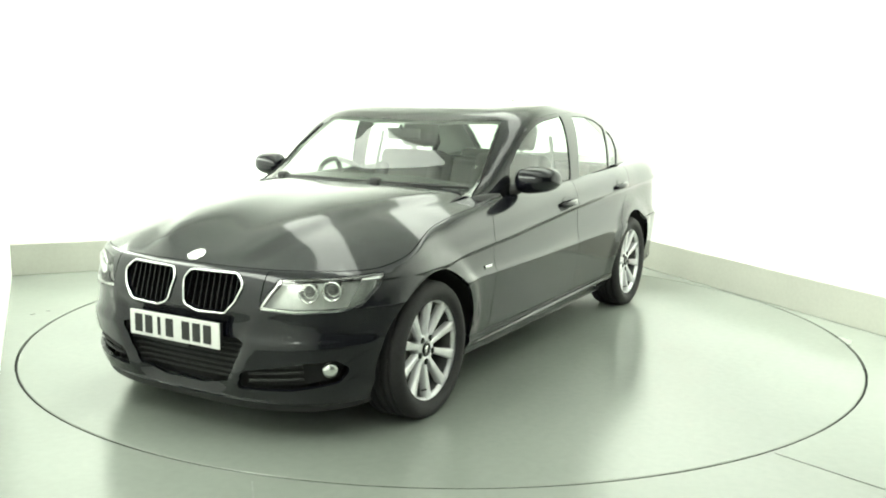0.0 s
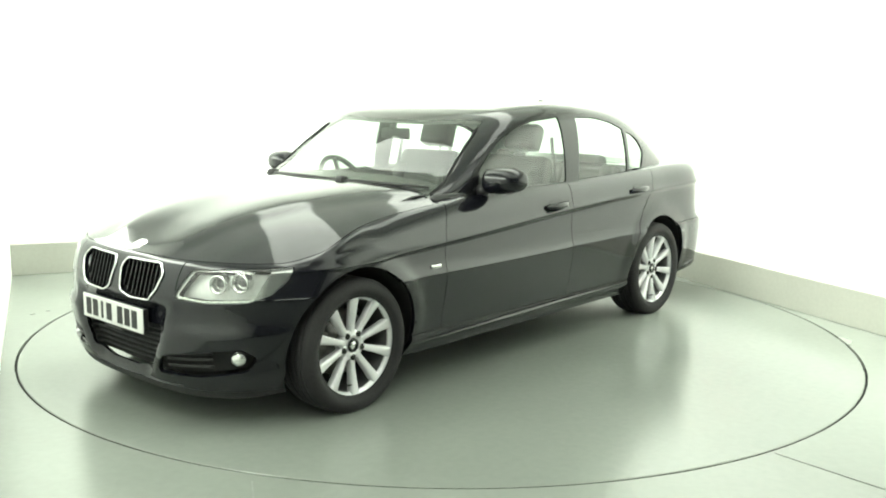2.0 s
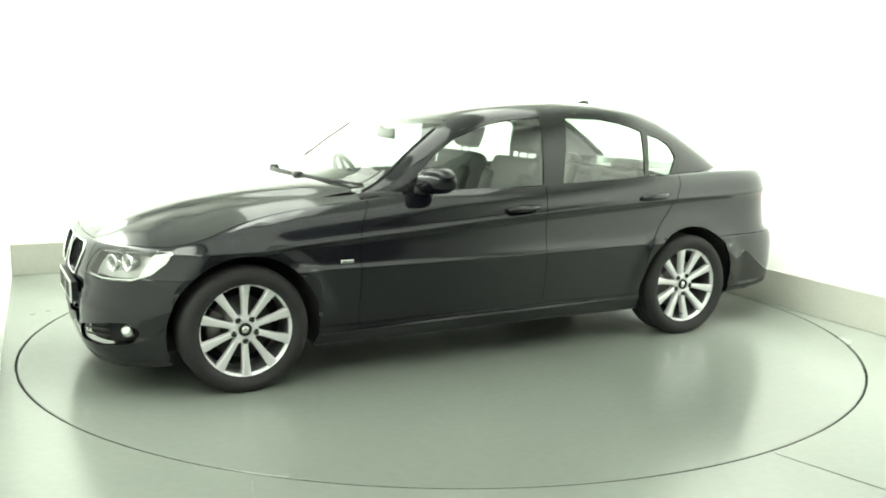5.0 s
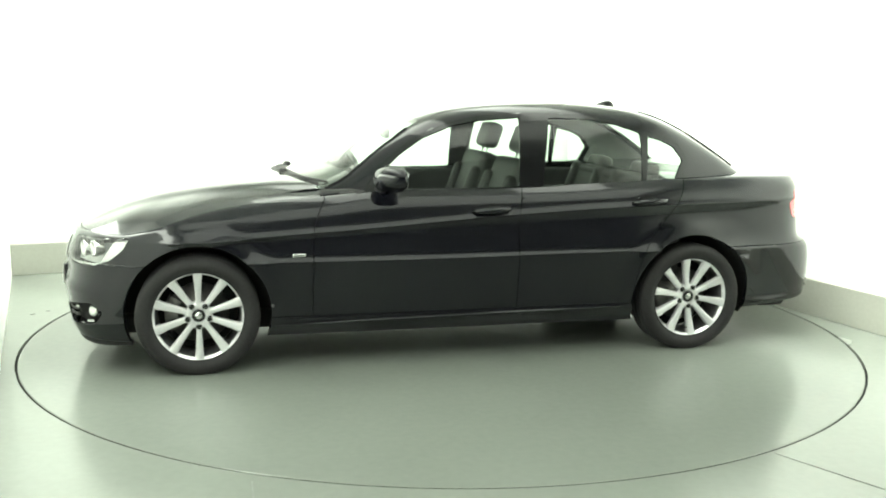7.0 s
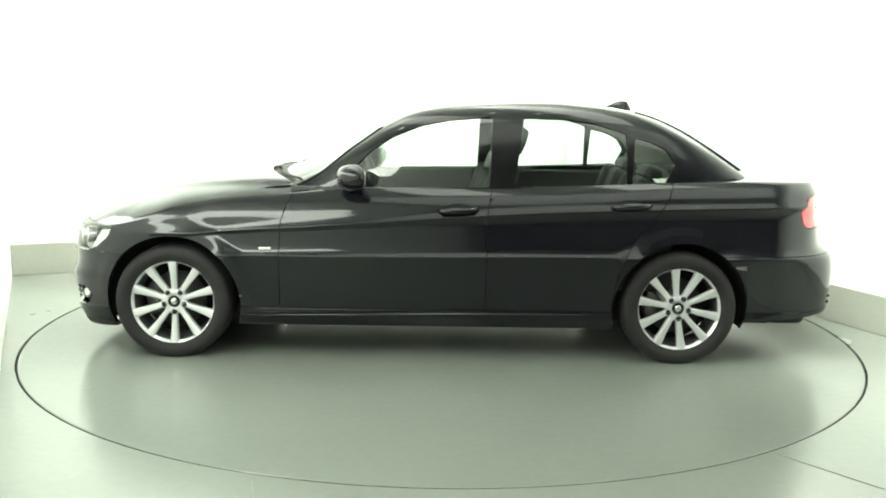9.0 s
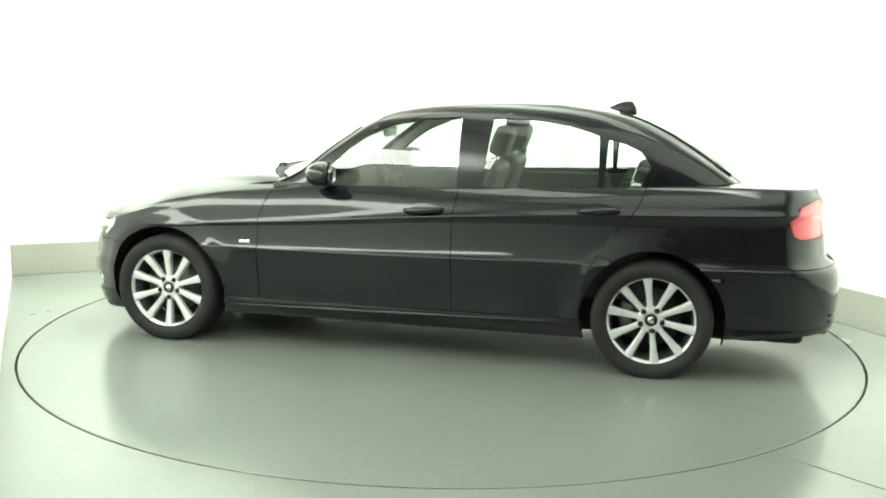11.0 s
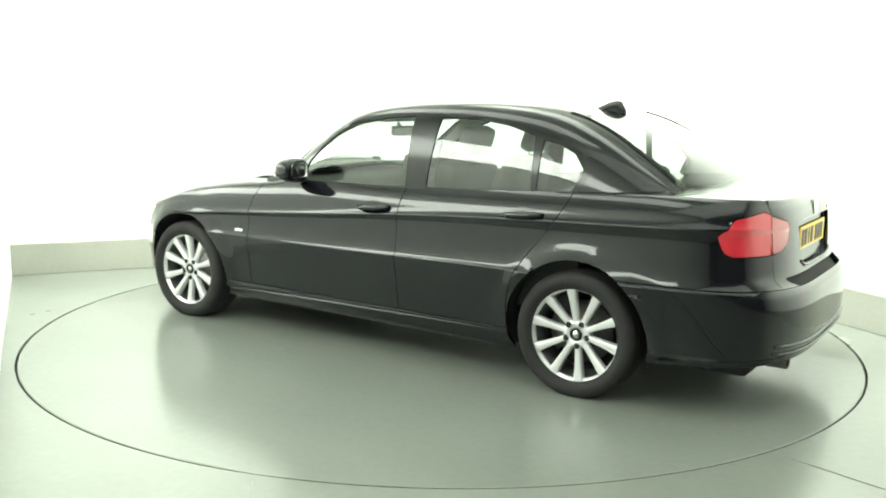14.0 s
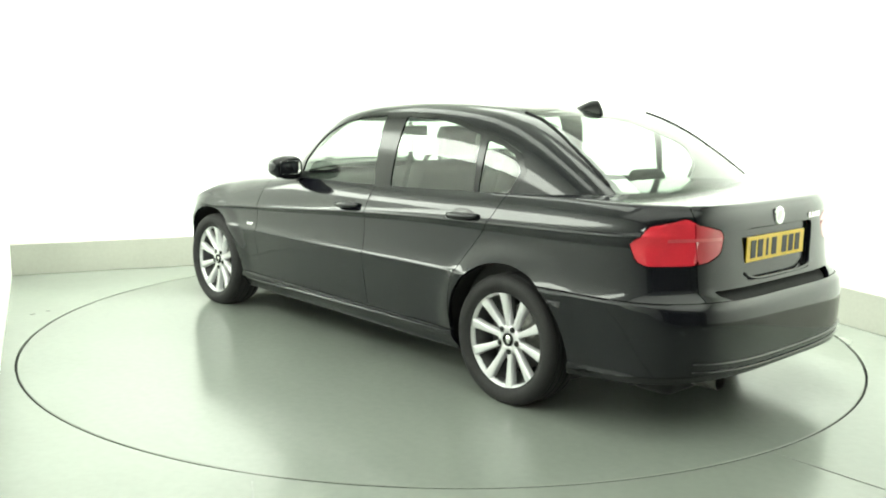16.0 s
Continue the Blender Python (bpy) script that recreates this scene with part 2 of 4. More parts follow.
def build_floor_marks():
    """Thin joints and scuffs in the floor paint."""
    for (x0, y0), (x1, y1) in (((1.38, -2.06), (1.75, -2.5)), ((-0.70, -2.42), (-0.62, -2.75))):
        d = math.hypot(x1 - x0, y1 - y0)
        ob = part("floor_joint", box_bm(d, 0.006, 0.002, ((x0 + x1) / 2, (y0 + y1) / 2, 0.0006), turn=Matrix.Rotation(math.atan2(y1 - y0, x1 - x0), 4, "Z")), JOINT, smooth=False)
        tagged(ob, "thin dark joint in the painted floor", "floor joint", kind="structure")
    for x, y, r in ((-2.66, 0.13, 0.016), (-2.60, 0.22, 0.012)):
        m = lathe_bm([(0.0, 0.004), (r * 0.6, 0.004), (r, 0.001), (r, 0.0)], 10, "Z")
        m.transform(Matrix.Translation((x, y, 0)) @ Matrix.Diagonal((1.3, 0.8, 1, 1)))
        tagged(part("floor_bolt", m, JOINT), "small dark bolt head in the floor", "bolt")


# ---- the shape of the car: x forward, y to its left, z up, from the ground midway between the axles ----
def curve(*pts):
    """A smooth curve through (a, value) points, held flat beyond its ends."""
    pts = sorted(pts)
    xs, ys = np.array([p[0] for p in pts], float), np.array([p[1] for p in pts], float)
    h, d = np.diff(xs), np.diff(ys) / np.diff(xs)
    m = np.zeros(len(xs))
    m[0], m[-1] = d[0], d[-1]
    for i in range(1, len(xs) - 1):
        m[i] = 0 if d[i - 1] * d[i] <= 0 else 2 * d[i - 1] * d[i] / (d[i - 1] + d[i])

    def f(x):
        x = min(max(x, xs[0]), xs[-1])
        i = min(max(int(np.searchsorted(xs, x)) - 1, 0), len(h) - 1)
        t = (x - xs[i]) / h[i]
        return float((2 * t**3 - 3 * t**2 + 1) * ys[i] + (t**3 - 2 * t**2 + t) * h[i] * m[i]
                     + (3 * t**2 - 2 * t**3) * ys[i + 1] + (t**3 - t**2) * h[i] * m[i + 1])
    return f


def step(a, b, x):
    t = min(max((x - a) / (b - a), 0.0), 1.0)
    return t * t * (3 - 2 * t)


AXLE_F, AXLE_R, HUB_Z, TYRE_R = 1.38, -1.38, 0.305, 0.312
FRONT_X0, NOSE, REAR_X0, TAIL = 1.30, 2.10, -1.50, -2.36
half_width = curve((-1.50, 0.872), (-1.0, 0.886), (-0.3, 0.884), (0.6, 0.882), (1.30, 0.872))
top_z = curve((-2.41, 0.986), (-2.2, 0.995), (-1.8, 0.998), (-1.35, 0.990), (-0.9, 0.972), (-0.4, 0.955), (0.34, 0.940), (0.77, 0.898),
              (1.07, 0.868), (1.37, 0.815), (1.60, 0.742), (1.75, 0.715), (2.1, 0.712))
swage_z = curve((-2.4, 0.882), (-1.94, 0.873), (-1.64, 0.863), (-1.19, 0.850), (-0.73, 0.832), (-0.43, 0.815), (-0.13, 0.796), (0.17, 0.772), (0.62, 0.738), (0.87, 0.722), (1.3, 0.69))
front_in = curve((0.10, 0.09), (0.15, 0.055), (0.20, 0.03), (0.25, 0.018), (0.37, 0.005), (0.45, 0.0), (0.50, 0.004), (0.56, 0.018), (0.62, 0.032), (0.66, 0.046), (0.70, 0.068), (0.715, 0.085))
rear_in = curve((0.16, 0.10), (0.22, 0.035), (0.29, 0.012), (0.395, 0.002), (0.50, 0.0), (0.565, 0.008), (0.60, 0.030), (0.625, 0.070),
                (0.69, 0.082), (0.80, 0.092), (0.88, 0.100), (0.93, 0.104), (0.955, 0.112), (0.985, 0.130))
bottom_z = curve((-2.41, 0.285), (-2.1, 0.252), (-1.75, 0.225), (-1.45, 0.18), (-1.0, 0.178), (1.02, 0.178), (1.7, 0.150), (1.9, 0.135), (2.1, 0.125))


nose_edge = curve((0.15, 0.24), (0.24, 0.26), (0.34, 0.315), (0.44, 0.365), (0.50, 0.395), (0.60, 0.43))


def side_in(x, z):
    """How far the flank lies inside its widest line."""
    zs, zt = swage_z(x), top_z(x)
    flat = max(step(1.2, 1.6, x), 0.0)
    crest = 0.578 + 0.012 * step(0.4, -1.0, x)
    fade = (1 - 0.8 * flat)
    if z >= zs:                       # a rounded lip along the swage, then the shoulder
        t = (z - zs) / max(zt - zs, 0.02)
        d = (0.012 + 0.012 * (1 - math.exp(-t / 0.10)) + 0.022 * t + 0.045 * t ** 3) * fade
    elif z >= crest:                  # hollow door skin, undercut below the swage
        u, t = z - crest, (z - crest) / max(zs - crest, 0.02)
        d = (0.022 * (1 - math.exp(-u / 0.032)) + 0.004 * t - 0.014 * step(0.84, 1.0, t)) * fade
    else:
        t = (crest - z) / 0.40
        d = 0.062 * t ** 1.05
        if z < 0.285:
            d += -0.010 * step(0.285, 0.272, z) + 0.03 * step(0.26, 0.18, z)
    for ax in (AXLE_F, AXLE_R):       # flared lips round the wheel arches
        rho = math.hypot(x - ax, z - HUB_Z)
        if z < 0.75:
            d -= 0.020 * step(0.48, 0.385, rho) * step(0.15, 0.45, z)
    return d


def skin(s, z):
    """A point of the lower body: s 0..1 from the nose round to the flank, 1..2 along it, 2..3 round to the tail."""
    if s <= 1:
        a, n = s * math.pi / 2, 3.0
        c, w = math.cos(a), math.sin(a)
        ox = FRONT_X0 + (NOSE - FRONT_X0) * abs(c) ** (2 / n)
        oy = half_width(FRONT_X0) * abs(w) ** (2 / n)
        nx = (max(ox - FRONT_X0, 0) / (NOSE - FRONT_X0)) ** (n - 1) / (NOSE - FRONT_X0)
        ny = (oy / half_width(FRONT_X0)) ** (n - 1) / half_width(FRONT_X0)
        k = step(0.35, 0.95, s)
        d = front_in(z) * (1 - k) + side_in(ox, z) * k
        edge = nose_edge(z)          # the middle lies behind the bumper's sculpted cheeks
        d += 0.034 * step(edge + 0.028, edge - 0.032, oy) * step(0.56, 0.49, z) * step(0.17, 0.22, z)
        d += 0.020 * step(0.425, 0.455, z) * step(0.575, 0.50, z) * step(edge, edge + 0.05, oy) * (1 - k)
    elif s <= 2:
        ox = FRONT_X0 + (REAR_X0 - FRONT_X0) * (s - 1)
        oy, nx, ny = half_width(ox), 0.0, 1.0
        d = side_in(ox, z)
    else:
        a, n = (s - 2) * math.pi / 2, 3.9
        c, w = math.sin(a), math.cos(a)
        ox = REAR_X0 + (TAIL - REAR_X0) * abs(c) ** (2 / n)
        oy = half_width(REAR_X0) * abs(w) ** (2 / n)
        nx = -(abs(ox - REAR_X0) / (REAR_X0 - TAIL)) ** (n - 1) / (REAR_X0 - TAIL)
        ny = (oy / half_width(REAR_X0)) ** (n - 1) / half_width(REAR_X0)
        k = 1 - step(0.12, 0.62, s - 2)
        d = rear_in(z) * (1 - k) + side_in(ox, z) * k
    q = math.hypot(nx, ny) or 1
    return ox - d * nx / q, max(oy - d * ny / q, 0.0), z


def outline(s):
    return skin(s, 0.45)[0]


hood_z = curve((2.08, 0.69), (2.04, 0.712), (2.00, 0.729), (1.91, 0.764), (1.736, 0.833), (1.564, 0.885), (1.393, 0.922), (1.223, 0.949), (1.052, 0.969), (0.90, 0.982), (0.5, 0.99))
boot_z = curve((-2.33, 1.008), (-2.29, 1.030), (-2.24, 1.028), (-2.08, 1.018), (-1.9, 1.02), (-1.5, 1.03))


def top_point(s, w):
    """A point of the bonnet or boot deck: w 1 at its edge, 0 on the middle line."""
    ex, ey, ez = skin(s, top_z(outline(s)))
    if s <= 2:
        ax = FRONT_X0 if s <= 1 else ex
        x, y = ax + (ex - ax) * w, ey * w
        z = hood_z(x) - (hood_z(ex) - ez) * w ** 3
        ridge = 0.26 + 0.36 * (2.05 - x) / 1.2
        z += 0.012 * step(ridge + 0.05, ridge - 0.05, y) * step(0.98, 0.8, w) - 0.010 * step(0.30, 0.0, y) * step(1.0, 1.9, x) * step(0.95, 0.8, w)
    else:
        ax = REAR_X0
        x, y = ax + (ex - ax) * w, ey * w
        z = boot_z(x) - (boot_z(ex) - ez) * w ** 4
    return x, y, z


def body_shell():
    """The left half of the lower body as one sheet of small quads."""
    ss = [i / 36 for i in range(36)] + [1 + i / 118 for i in range(118)] + [2 + i / 40 for i in range(41)]
    bm = bmesh.new()
    rows, deck = [], []
    for s in ss:
        x = outline(s)
        zb, zt = bottom_z(x), top_z(x)
        sw = swage_z(x)
        marks = [zb, 0.556, 0.606, max(sw - 0.035, 0.625), max(sw + 0.012, 0.66), zt]
        for j in range(1, 5):
            marks[j] = min(max(marks[j], marks[j - 1] + 0.006), zt - 0.006 * (5 - j))
        zs = [zb]
        for a, b, n in zip(marks, marks[1:], (22, 12, 8, 9, 9)):
            zs += [a + (b - a) * (j + 1) / n for j in range(n)]
        rows.append([bm.verts.new(skin(s, z)) for z in zs])
        on = s <= 1 + (FRONT_X0 - 0.55) / (FRONT_X0 - REAR_X0) or s >= 2 - 0.28 / 2.8
        deck.append([rows[-1][-1]] + [bm.verts.new(top_point(s, 1 - (j / 26))) for j in range(1, 27)] if on else None)
    for a, b in zip(rows, rows[1:]):
        for j in range(60):
            bm.faces.new((a[j], b[j], b[j + 1], a[j + 1]))
    for a, b in zip(deck, deck[1:]):
        if a and b:
            for j in range(26):
                bm.faces.new((a[j], b[j], b[j + 1], a[j + 1]))
    bmesh.ops.remove_doubles(bm, verts=bm.verts[:], dist=2e-4)
    bmesh.ops.recalc_face_normals(bm, faces=bm.faces[:])
    return bm


roof_z = curve((0.92, 0.90), (0.80, 0.94), (0.66, 1.002), (0.579, 1.046), (0.50, 1.107), (0.421, 1.165), (0.342, 1.217), (0.249, 1.279), (0.186, 1.313), (0.124, 1.342), (0.03, 1.368),
               (-0.125, 1.391), (-0.281, 1.403), (-0.437, 1.410), (-0.593, 1.413), (-0.75, 1.410), (-0.907, 1.401), (-1.064, 1.383), (-1.223, 1.344), (-1.384, 1.276),
               (-1.547, 1.184), (-1.646, 1.122), (-1.712, 1.078), (-1.761, 1.044), (-1.83, 0.995), (-1.95, 0.93))
# how far the middle of the windscreen and of the rear window bows out beyond the pillars
bow_x = curve((0.92, 0.24), (0.80, 0.235), (0.66, 0.19), (0.58, 0.14), (0.50, 0.11), (0.34, 0.075), (0.20, 0.03), (0.08, 0.0), (-1.0, 0.0), (-1.2, -0.04), (-1.4, -0.09), (-1.6, -0.13), (-1.8, -0.16), (-1.95, -0.16))
glass_y = curve((-1.95, 0.66), (-1.7, 0.715), (-1.3, 0.757), (-0.9, 0.788), (-0.4, 0.803), (0.0, 0.800), (0.3, 0.783), (0.66, 0.722), (0.85, 0.695), (1.0, 0.68))


def cabin_point(x, a):
    """A point of the cabin above the belt line: a 0 at the belt, 1 on the middle line."""
    zb = 0.905
    zr = max(roof_z(x), zb + 0.02)
    q = a * math.pi / 2
    t = math.sin(q) ** (2 / 12)
    y = glass_y(x) * (1 - 0.13 * t * t) * math.cos(q) ** (2 / 7) if a < 1 else 0.0
    return x + bow_x(x) * max(0.0, 1 - (y / 0.60) ** 2), y, zb + (zr - zb) * t


def cabin_shell():
    xs = [0.92 - 2.87 * i / 150 for i in range(151)]
    aa = [0.0, 1e-7, 1e-6, 1e-5, 1e-4, 0.0005, 0.002, 0.006, 0.013, 0.024, 0.04, 0.06, 0.085, 0.115, 0.15, 0.19, 0.235] + [0.28 + 0.72 * j / 30 for j in range(31)]
    bm = bmesh.new()
    rows = [[bm.verts.new(cabin_point(x, a)) for a in aa] for x in xs]
    for a, b in zip(rows, rows[1:]):
        for j in range(len(aa) - 1):
            bm.faces.new((a[j], b[j], b[j + 1], a[j + 1]))
    bmesh.ops.recalc_face_normals(bm, faces=bm.faces[:])
    return bm


# ---- cutting the shell into panels ----
def slice_mesh(bm, g, near=lambda c: True):
    """Cuts the faces of bm along g = 0."""
    val = {}
    for v in bm.verts:
        if near(v.co):
            d = g(v.co)
            val[v] = 0.0 if abs(d) < 3e-4 else d
    cut = [v for v, d in val.items() if d == 0.0]
    for e in bm.edges[:]:
        a, b = e.verts
        da, db = val.get(a), val.get(b)
        if da is None or db is None or da * db >= 0:
            continue
        lo, hi = 0.0, 1.0
        for _ in range(12):
            m = (lo + hi) / 2
            if g(a.co.lerp(b.co, m)) * da > 0:
                lo = m
            else:
                hi = m
        _, nv = bmesh.utils.edge_split(e, a, (lo + hi) / 2)
        cut.append(nv)
    marked = set(cut)
    for f in {f for v in cut for f in v.link_faces}:
        on = [v for v in f.verts if v in marked]
        if len(on) == 2 and not any(on[1] in e.verts for e in on[0].link_edges):
            bmesh.utils.face_split(f, on[0], on[1])


def polygon(*pts, r=0.0):
    """Signed distance to a polygon with rounded corners: negative inside."""
    P = np.array(pts, float)
    Q = np.roll(P, -1, 0)
    D = Q - P
    LL = (D ** 2).sum(1)

    def f(u, v):
        w = np.array((u, v)) - P
        t = np.clip((w * D).sum(1) / LL, 0, 1)
        d = math.sqrt((((w - D * t[:, None]) ** 2).sum(1)).min())
        c = ((P[:, 1] > v) != (Q[:, 1] > v)) & (u < D[:, 0] * (v - P[:, 1]) / np.where(D[:, 1] == 0, 1e-9, D[:, 1]) + P[:, 0])
        return (-d if c.sum() % 2 else d) - r
    return f


headlamp_g = polygon((0.435, 0.578), (0.490, 0.678), (0.60, 0.683), (0.72, 0.690), (0.797, 0.697), (0.792, 0.655), (0.768, 0.606), (0.715, 0.576), (0.55, 0.568), r=0.012)
kidney_g = polygon((0.060, 0.650), (0.068, 0.664), (0.285, 0.667), (0.303, 0.650), (0.285, 0.605), (0.252, 0.568), (0.12, 0.562), (0.076, 0.578), r=0.032)
grille_g = polygon((-0.5, 0.40), (0.30, 0.42), (0.335, 0.415), (0.245, 0.255), (0.12, 0.225), (-0.5, 0.225), r=0.012)
intake_g = polygon((0.33, 0.235), (0.35, 0.290), (0.60, 0.338), (0.70, 0.350), (0.725, 0.32), (0.70, 0.275), (0.55, 0.245), r=0.012)
tail_g = polygon((0.752, 0.785), (0.762, 0.84), (0.728, 0.885), (0.62, 0.910), (0.585, 0.888), (0.54, 0.878), (0.475, 0.862), (0.49, 0.82), (0.54, 0.796), (0.62, 0.785), r=0.036)
recess_g = polygon((-0.5, 0.685), (0.265, 0.685), (0.30, 0.860), (-0.5, 0.860), r=0.022)
mouth_g = polygon((-0.6, 0.608), (0.44, 0.608), (0.50, 0.632), (-0.6, 0.632), r=0.006)
glass_front_g = polygon((0.43, 0.938), (0.395, 1.045), (0.310, 1.125), (0.195, 1.205), (0.035, 1.270), (-0.12, 1.301), (-0.335, 1.318), (-0.325, 0.960), r=0.008)
glass_rear_g = polygon((-0.475, 0.966), (-0.522, 1.317), (-0.75, 1.312), (-0.905, 1.288), (-1.03, 1.252), (-1.066, 1.238), (-1.07, 0.978), r=0.008)
glass_quarter_g = polygon((-1.115, 0.980), (-1.128, 1.216), (-1.21, 1.196), (-1.285, 1.160), (-1.335, 1.090), (-1.285, 0.988), r=0.008)
daylight_g = polygon((0.52, 0.922), (0.425, 1.055), (0.325, 1.142), (0.205, 1.224), (0.035, 1.290), (-0.13, 1.324), (-0.34, 1.339), (-0.52, 1.341), (-0.75, 1.335), (-0.91, 1.310),
                     (-1.04, 1.273), (-1.14, 1.241), (-1.22, 1.218), (-1.315, 1.175), (-1.372, 1.090), (-1.315, 0.968), r=0.006)
door_front_x = curve((1.0, 0.69), (0.92, 0.72), (0.80, 0.775), (0.72, 0.793), (0.2, 0.80))
door_mid_x = curve((1.0, -0.355), (0.75, -0.320), (0.2, -0.324))
door_rear_x = curve((1.02, -1.335), (0.92, -1.30), (0.83, -1.245), (0.644, -1.10), (0.54, -1.045), (0.40, -1.015), (0.2, -1.005))
ARCH = 0.367


def arch_g(ax):
    return lambda c: math.hypot(c.x - ax, c.z - HUB_Z) - ARCH


def bumper_front_g(c):
    return c.z - 0.572 - 0.10 * max(0.0, c.x - 1.8)


def bumper_rear_g(c):
    return c.z - 0.603


def diffuser_g(c):
    return c.z - bottom_z(c.x) - 0.030


def deck_edge(c):
    """Distance inside the edge of the bonnet and boot deck."""
    return c.z - top_z(c.x) - 0.006


def cowl_g(c):
    return c.x - (0.955 - 0.42 * c.y ** 2 * (1 + 0.35 * c.y))


def lid_side_g(c):
    return c.y - (0.585 if c.z < top_z(c.x) + 0.004 else 0.60)


def lower_panel(c):
    """The panel to which a point of the lower body belongs."""
    side = c.y > 0.5
    if side and (math.hypot(c.x - AXLE_F, c.z - HUB_Z) < ARCH or math.hypot(c.x - AXLE_R, c.z - HUB_Z) < ARCH):
        return None
    if c.x > 1.5:
        if headlamp_g(c.y, c.z) < 0:
            return "headlamp"
        if c.x > 1.95 and kidney_g(c.y, c.z) < 0:
            return "kidney"
        if c.x > 1.8 and grille_g(c.y, c.z) < 0:
            return "lower_grille"
        if c.x > 1.75 and intake_g(c.y, c.z) < 0:
            return "side_intake"
    if c.x < -1.85:
        if tail_g(c.y, c.z) < 0:
            return "tail_lamp_lid" if lid_side_g(c) < 0 else "tail_lamp"
        if recess_g(c.y, c.z) < 0:
            return "plate_recess"
    if c.x > 0.5 and deck_edge(c) > 0:
        return "bonnet" if cowl_g(c) > 0 else "cowl_panel"
    if c.x > AXLE_F:
        if c.z < 0.165 and c.x > 1.7:
            return "front_lip"
        return "front_bumper" if bumper_front_g(c) < 0 or c.y < 0.425 else "front_wing"
    if c.x < AXLE_R:
        if c.x < -1.9 and mouth_g(c.y, c.z) < 0:
            return "bumper_gap"
        if bumper_rear_g(c) < 0:
            return "rear_diffuser" if diffuser_g(c) < 0 else "rear_bumper"
        if (c.x < -1.9 and c.z < top_z(c.x) + 0.004 and lid_side_g(c) < 0) or (deck_edge(c) > 0 and c.x < -1.66 and c.y < 0.60):
            return "boot_lid"
        return "rear_quarter"
    if c.z < 0.285:
        return "side_skirt"
    if c.x > door_front_x(c.z):
        return "front_wing"
    if c.x > door_mid_x(c.z):
        return "front_door"
    if c.x > door_rear_x(c.z):
        return "rear_door"
    return "rear_quarter"


def split_shell(bm, key):
    """Sorts faces into one bmesh a panel."""
    out = {}
    for f in bm.faces:
        k = key(f.calc_center_median())
        if k:
            out.setdefault(k, []).append(f)
    made = {}
    for k, faces in out.items():
        nb, seen = bmesh.new(), {}
        for f in faces:
            vs = []
            for v in f.verts:
                if v not in seen:
                    seen[v] = nb.verts.new(v.co)
                vs.append(seen[v])
            try:
                nb.faces.new(vs)
            except ValueError:
                pass
        nb.normal_update()
        made[k] = nb
    return made


def finish_panel(bm, gap=0.002, lip=0.02):
    """Draws a panel's rim back by a gap and turns it inwards."""
    bm.normal_update()
    rim = [e for e in bm.edges if e.is_boundary and not (abs(e.verts[0].co.y) < 1e-4 and abs(e.verts[1].co.y) < 1e-4)]
    moves = {}
    for e in rim:
        f = e.link_faces[0]
        a, b = e.verts
        d = (b.co - a.co).normalized()
        inward = f.calc_center_median() - a.co
        inward = inward - d * inward.dot(d)
        if inward.length > 1e-6:
            inward.normalize()
            for v in (a, b):
                moves[v] = moves.get(v, Vector()) + inward
    normals = {v: v.normal.copy() for e in rim for v in e.verts}
    for v, d in moves.items():
        if d.length > 1e-6:
            m = d.normalized() * gap
            if abs(v.co.y) < 1e-4:
                m.y = 0
            v.co += m
    for e in rim:
        e.smooth = False
    if lip:
        res = bmesh.ops.extrude_edge_only(bm, edges=rim)
        new_verts = [v for v in res["geom"] if isinstance(v, bmesh.types.BMVert)]
        pos = {tuple(round(c, 5) for c in v.co): n for v, n in normals.items()}
        for v in new_verts:
            n = pos.get(tuple(round(c, 5) for c in v.co), Vector((0, 1, 0)))
            m = n * -lip
            if abs(v.co.y) < 1e-4:
                m.y = 0
            v.co += m
    return bm


def flip(bm):
    """The same panel for the other side."""
    c = bm.copy()
    c.transform(Matrix.Diagonal((1, -1, 1, 1)))
    bmesh.ops.reverse_faces(c, faces=c.faces[:])
    return c


def both(bm):
    """A panel that runs across the middle of the car."""
    j = join_bm(bm, flip(bm))
    bmesh.ops.remove_doubles(j, verts=[v for v in j.verts if abs(v.co.y) < 1e-3], dist=1e-3)
    return j


def set_back(bm, depth, rim=True):
    """A copy of a sheet, set back along its normals."""
    c = bm.copy()
    c.normal_update()
    ns = {v: v.normal.copy() for v in c.verts}
    for v in c.verts:
        v.co -= ns[v] * depth
    return c


def on_front(y, z, out=0.0):
    """The point of the nose at y, z, moved outwards by out."""
    lo, hi = 0.0, 1.4
    for _ in range(30):
        m = (lo + hi) / 2
        if skin(m, z)[1] < abs(y):
            lo = m
        else:
            hi = m
    p = Vector(skin(lo, z))
    q = Vector(skin(min(lo + 0.02, 1.5), z)) - p
    n = Vector((q.y, -q.x, 0)).normalized()
    p = p + n * out
    return Vector((p.x, p.y if y >= 0 else -p.y, p.z))


def on_rear(y, z, out=0.0):
    lo, hi = 1.8, 3.0
    for _ in range(30):
        m = (lo + hi) / 2
        if skin(m, z)[1] > abs(y):
            lo = m
        else:
            hi = m
    p = Vector(skin(hi, z))
    q = Vector(skin(max(hi - 0.02, 1.6), z)) - p
    n = Vector((-q.y, q.x, 0)).normalized()
    p = p + n * out
    return Vector((p.x, p.y if y >= 0 else -p.y, p.z))


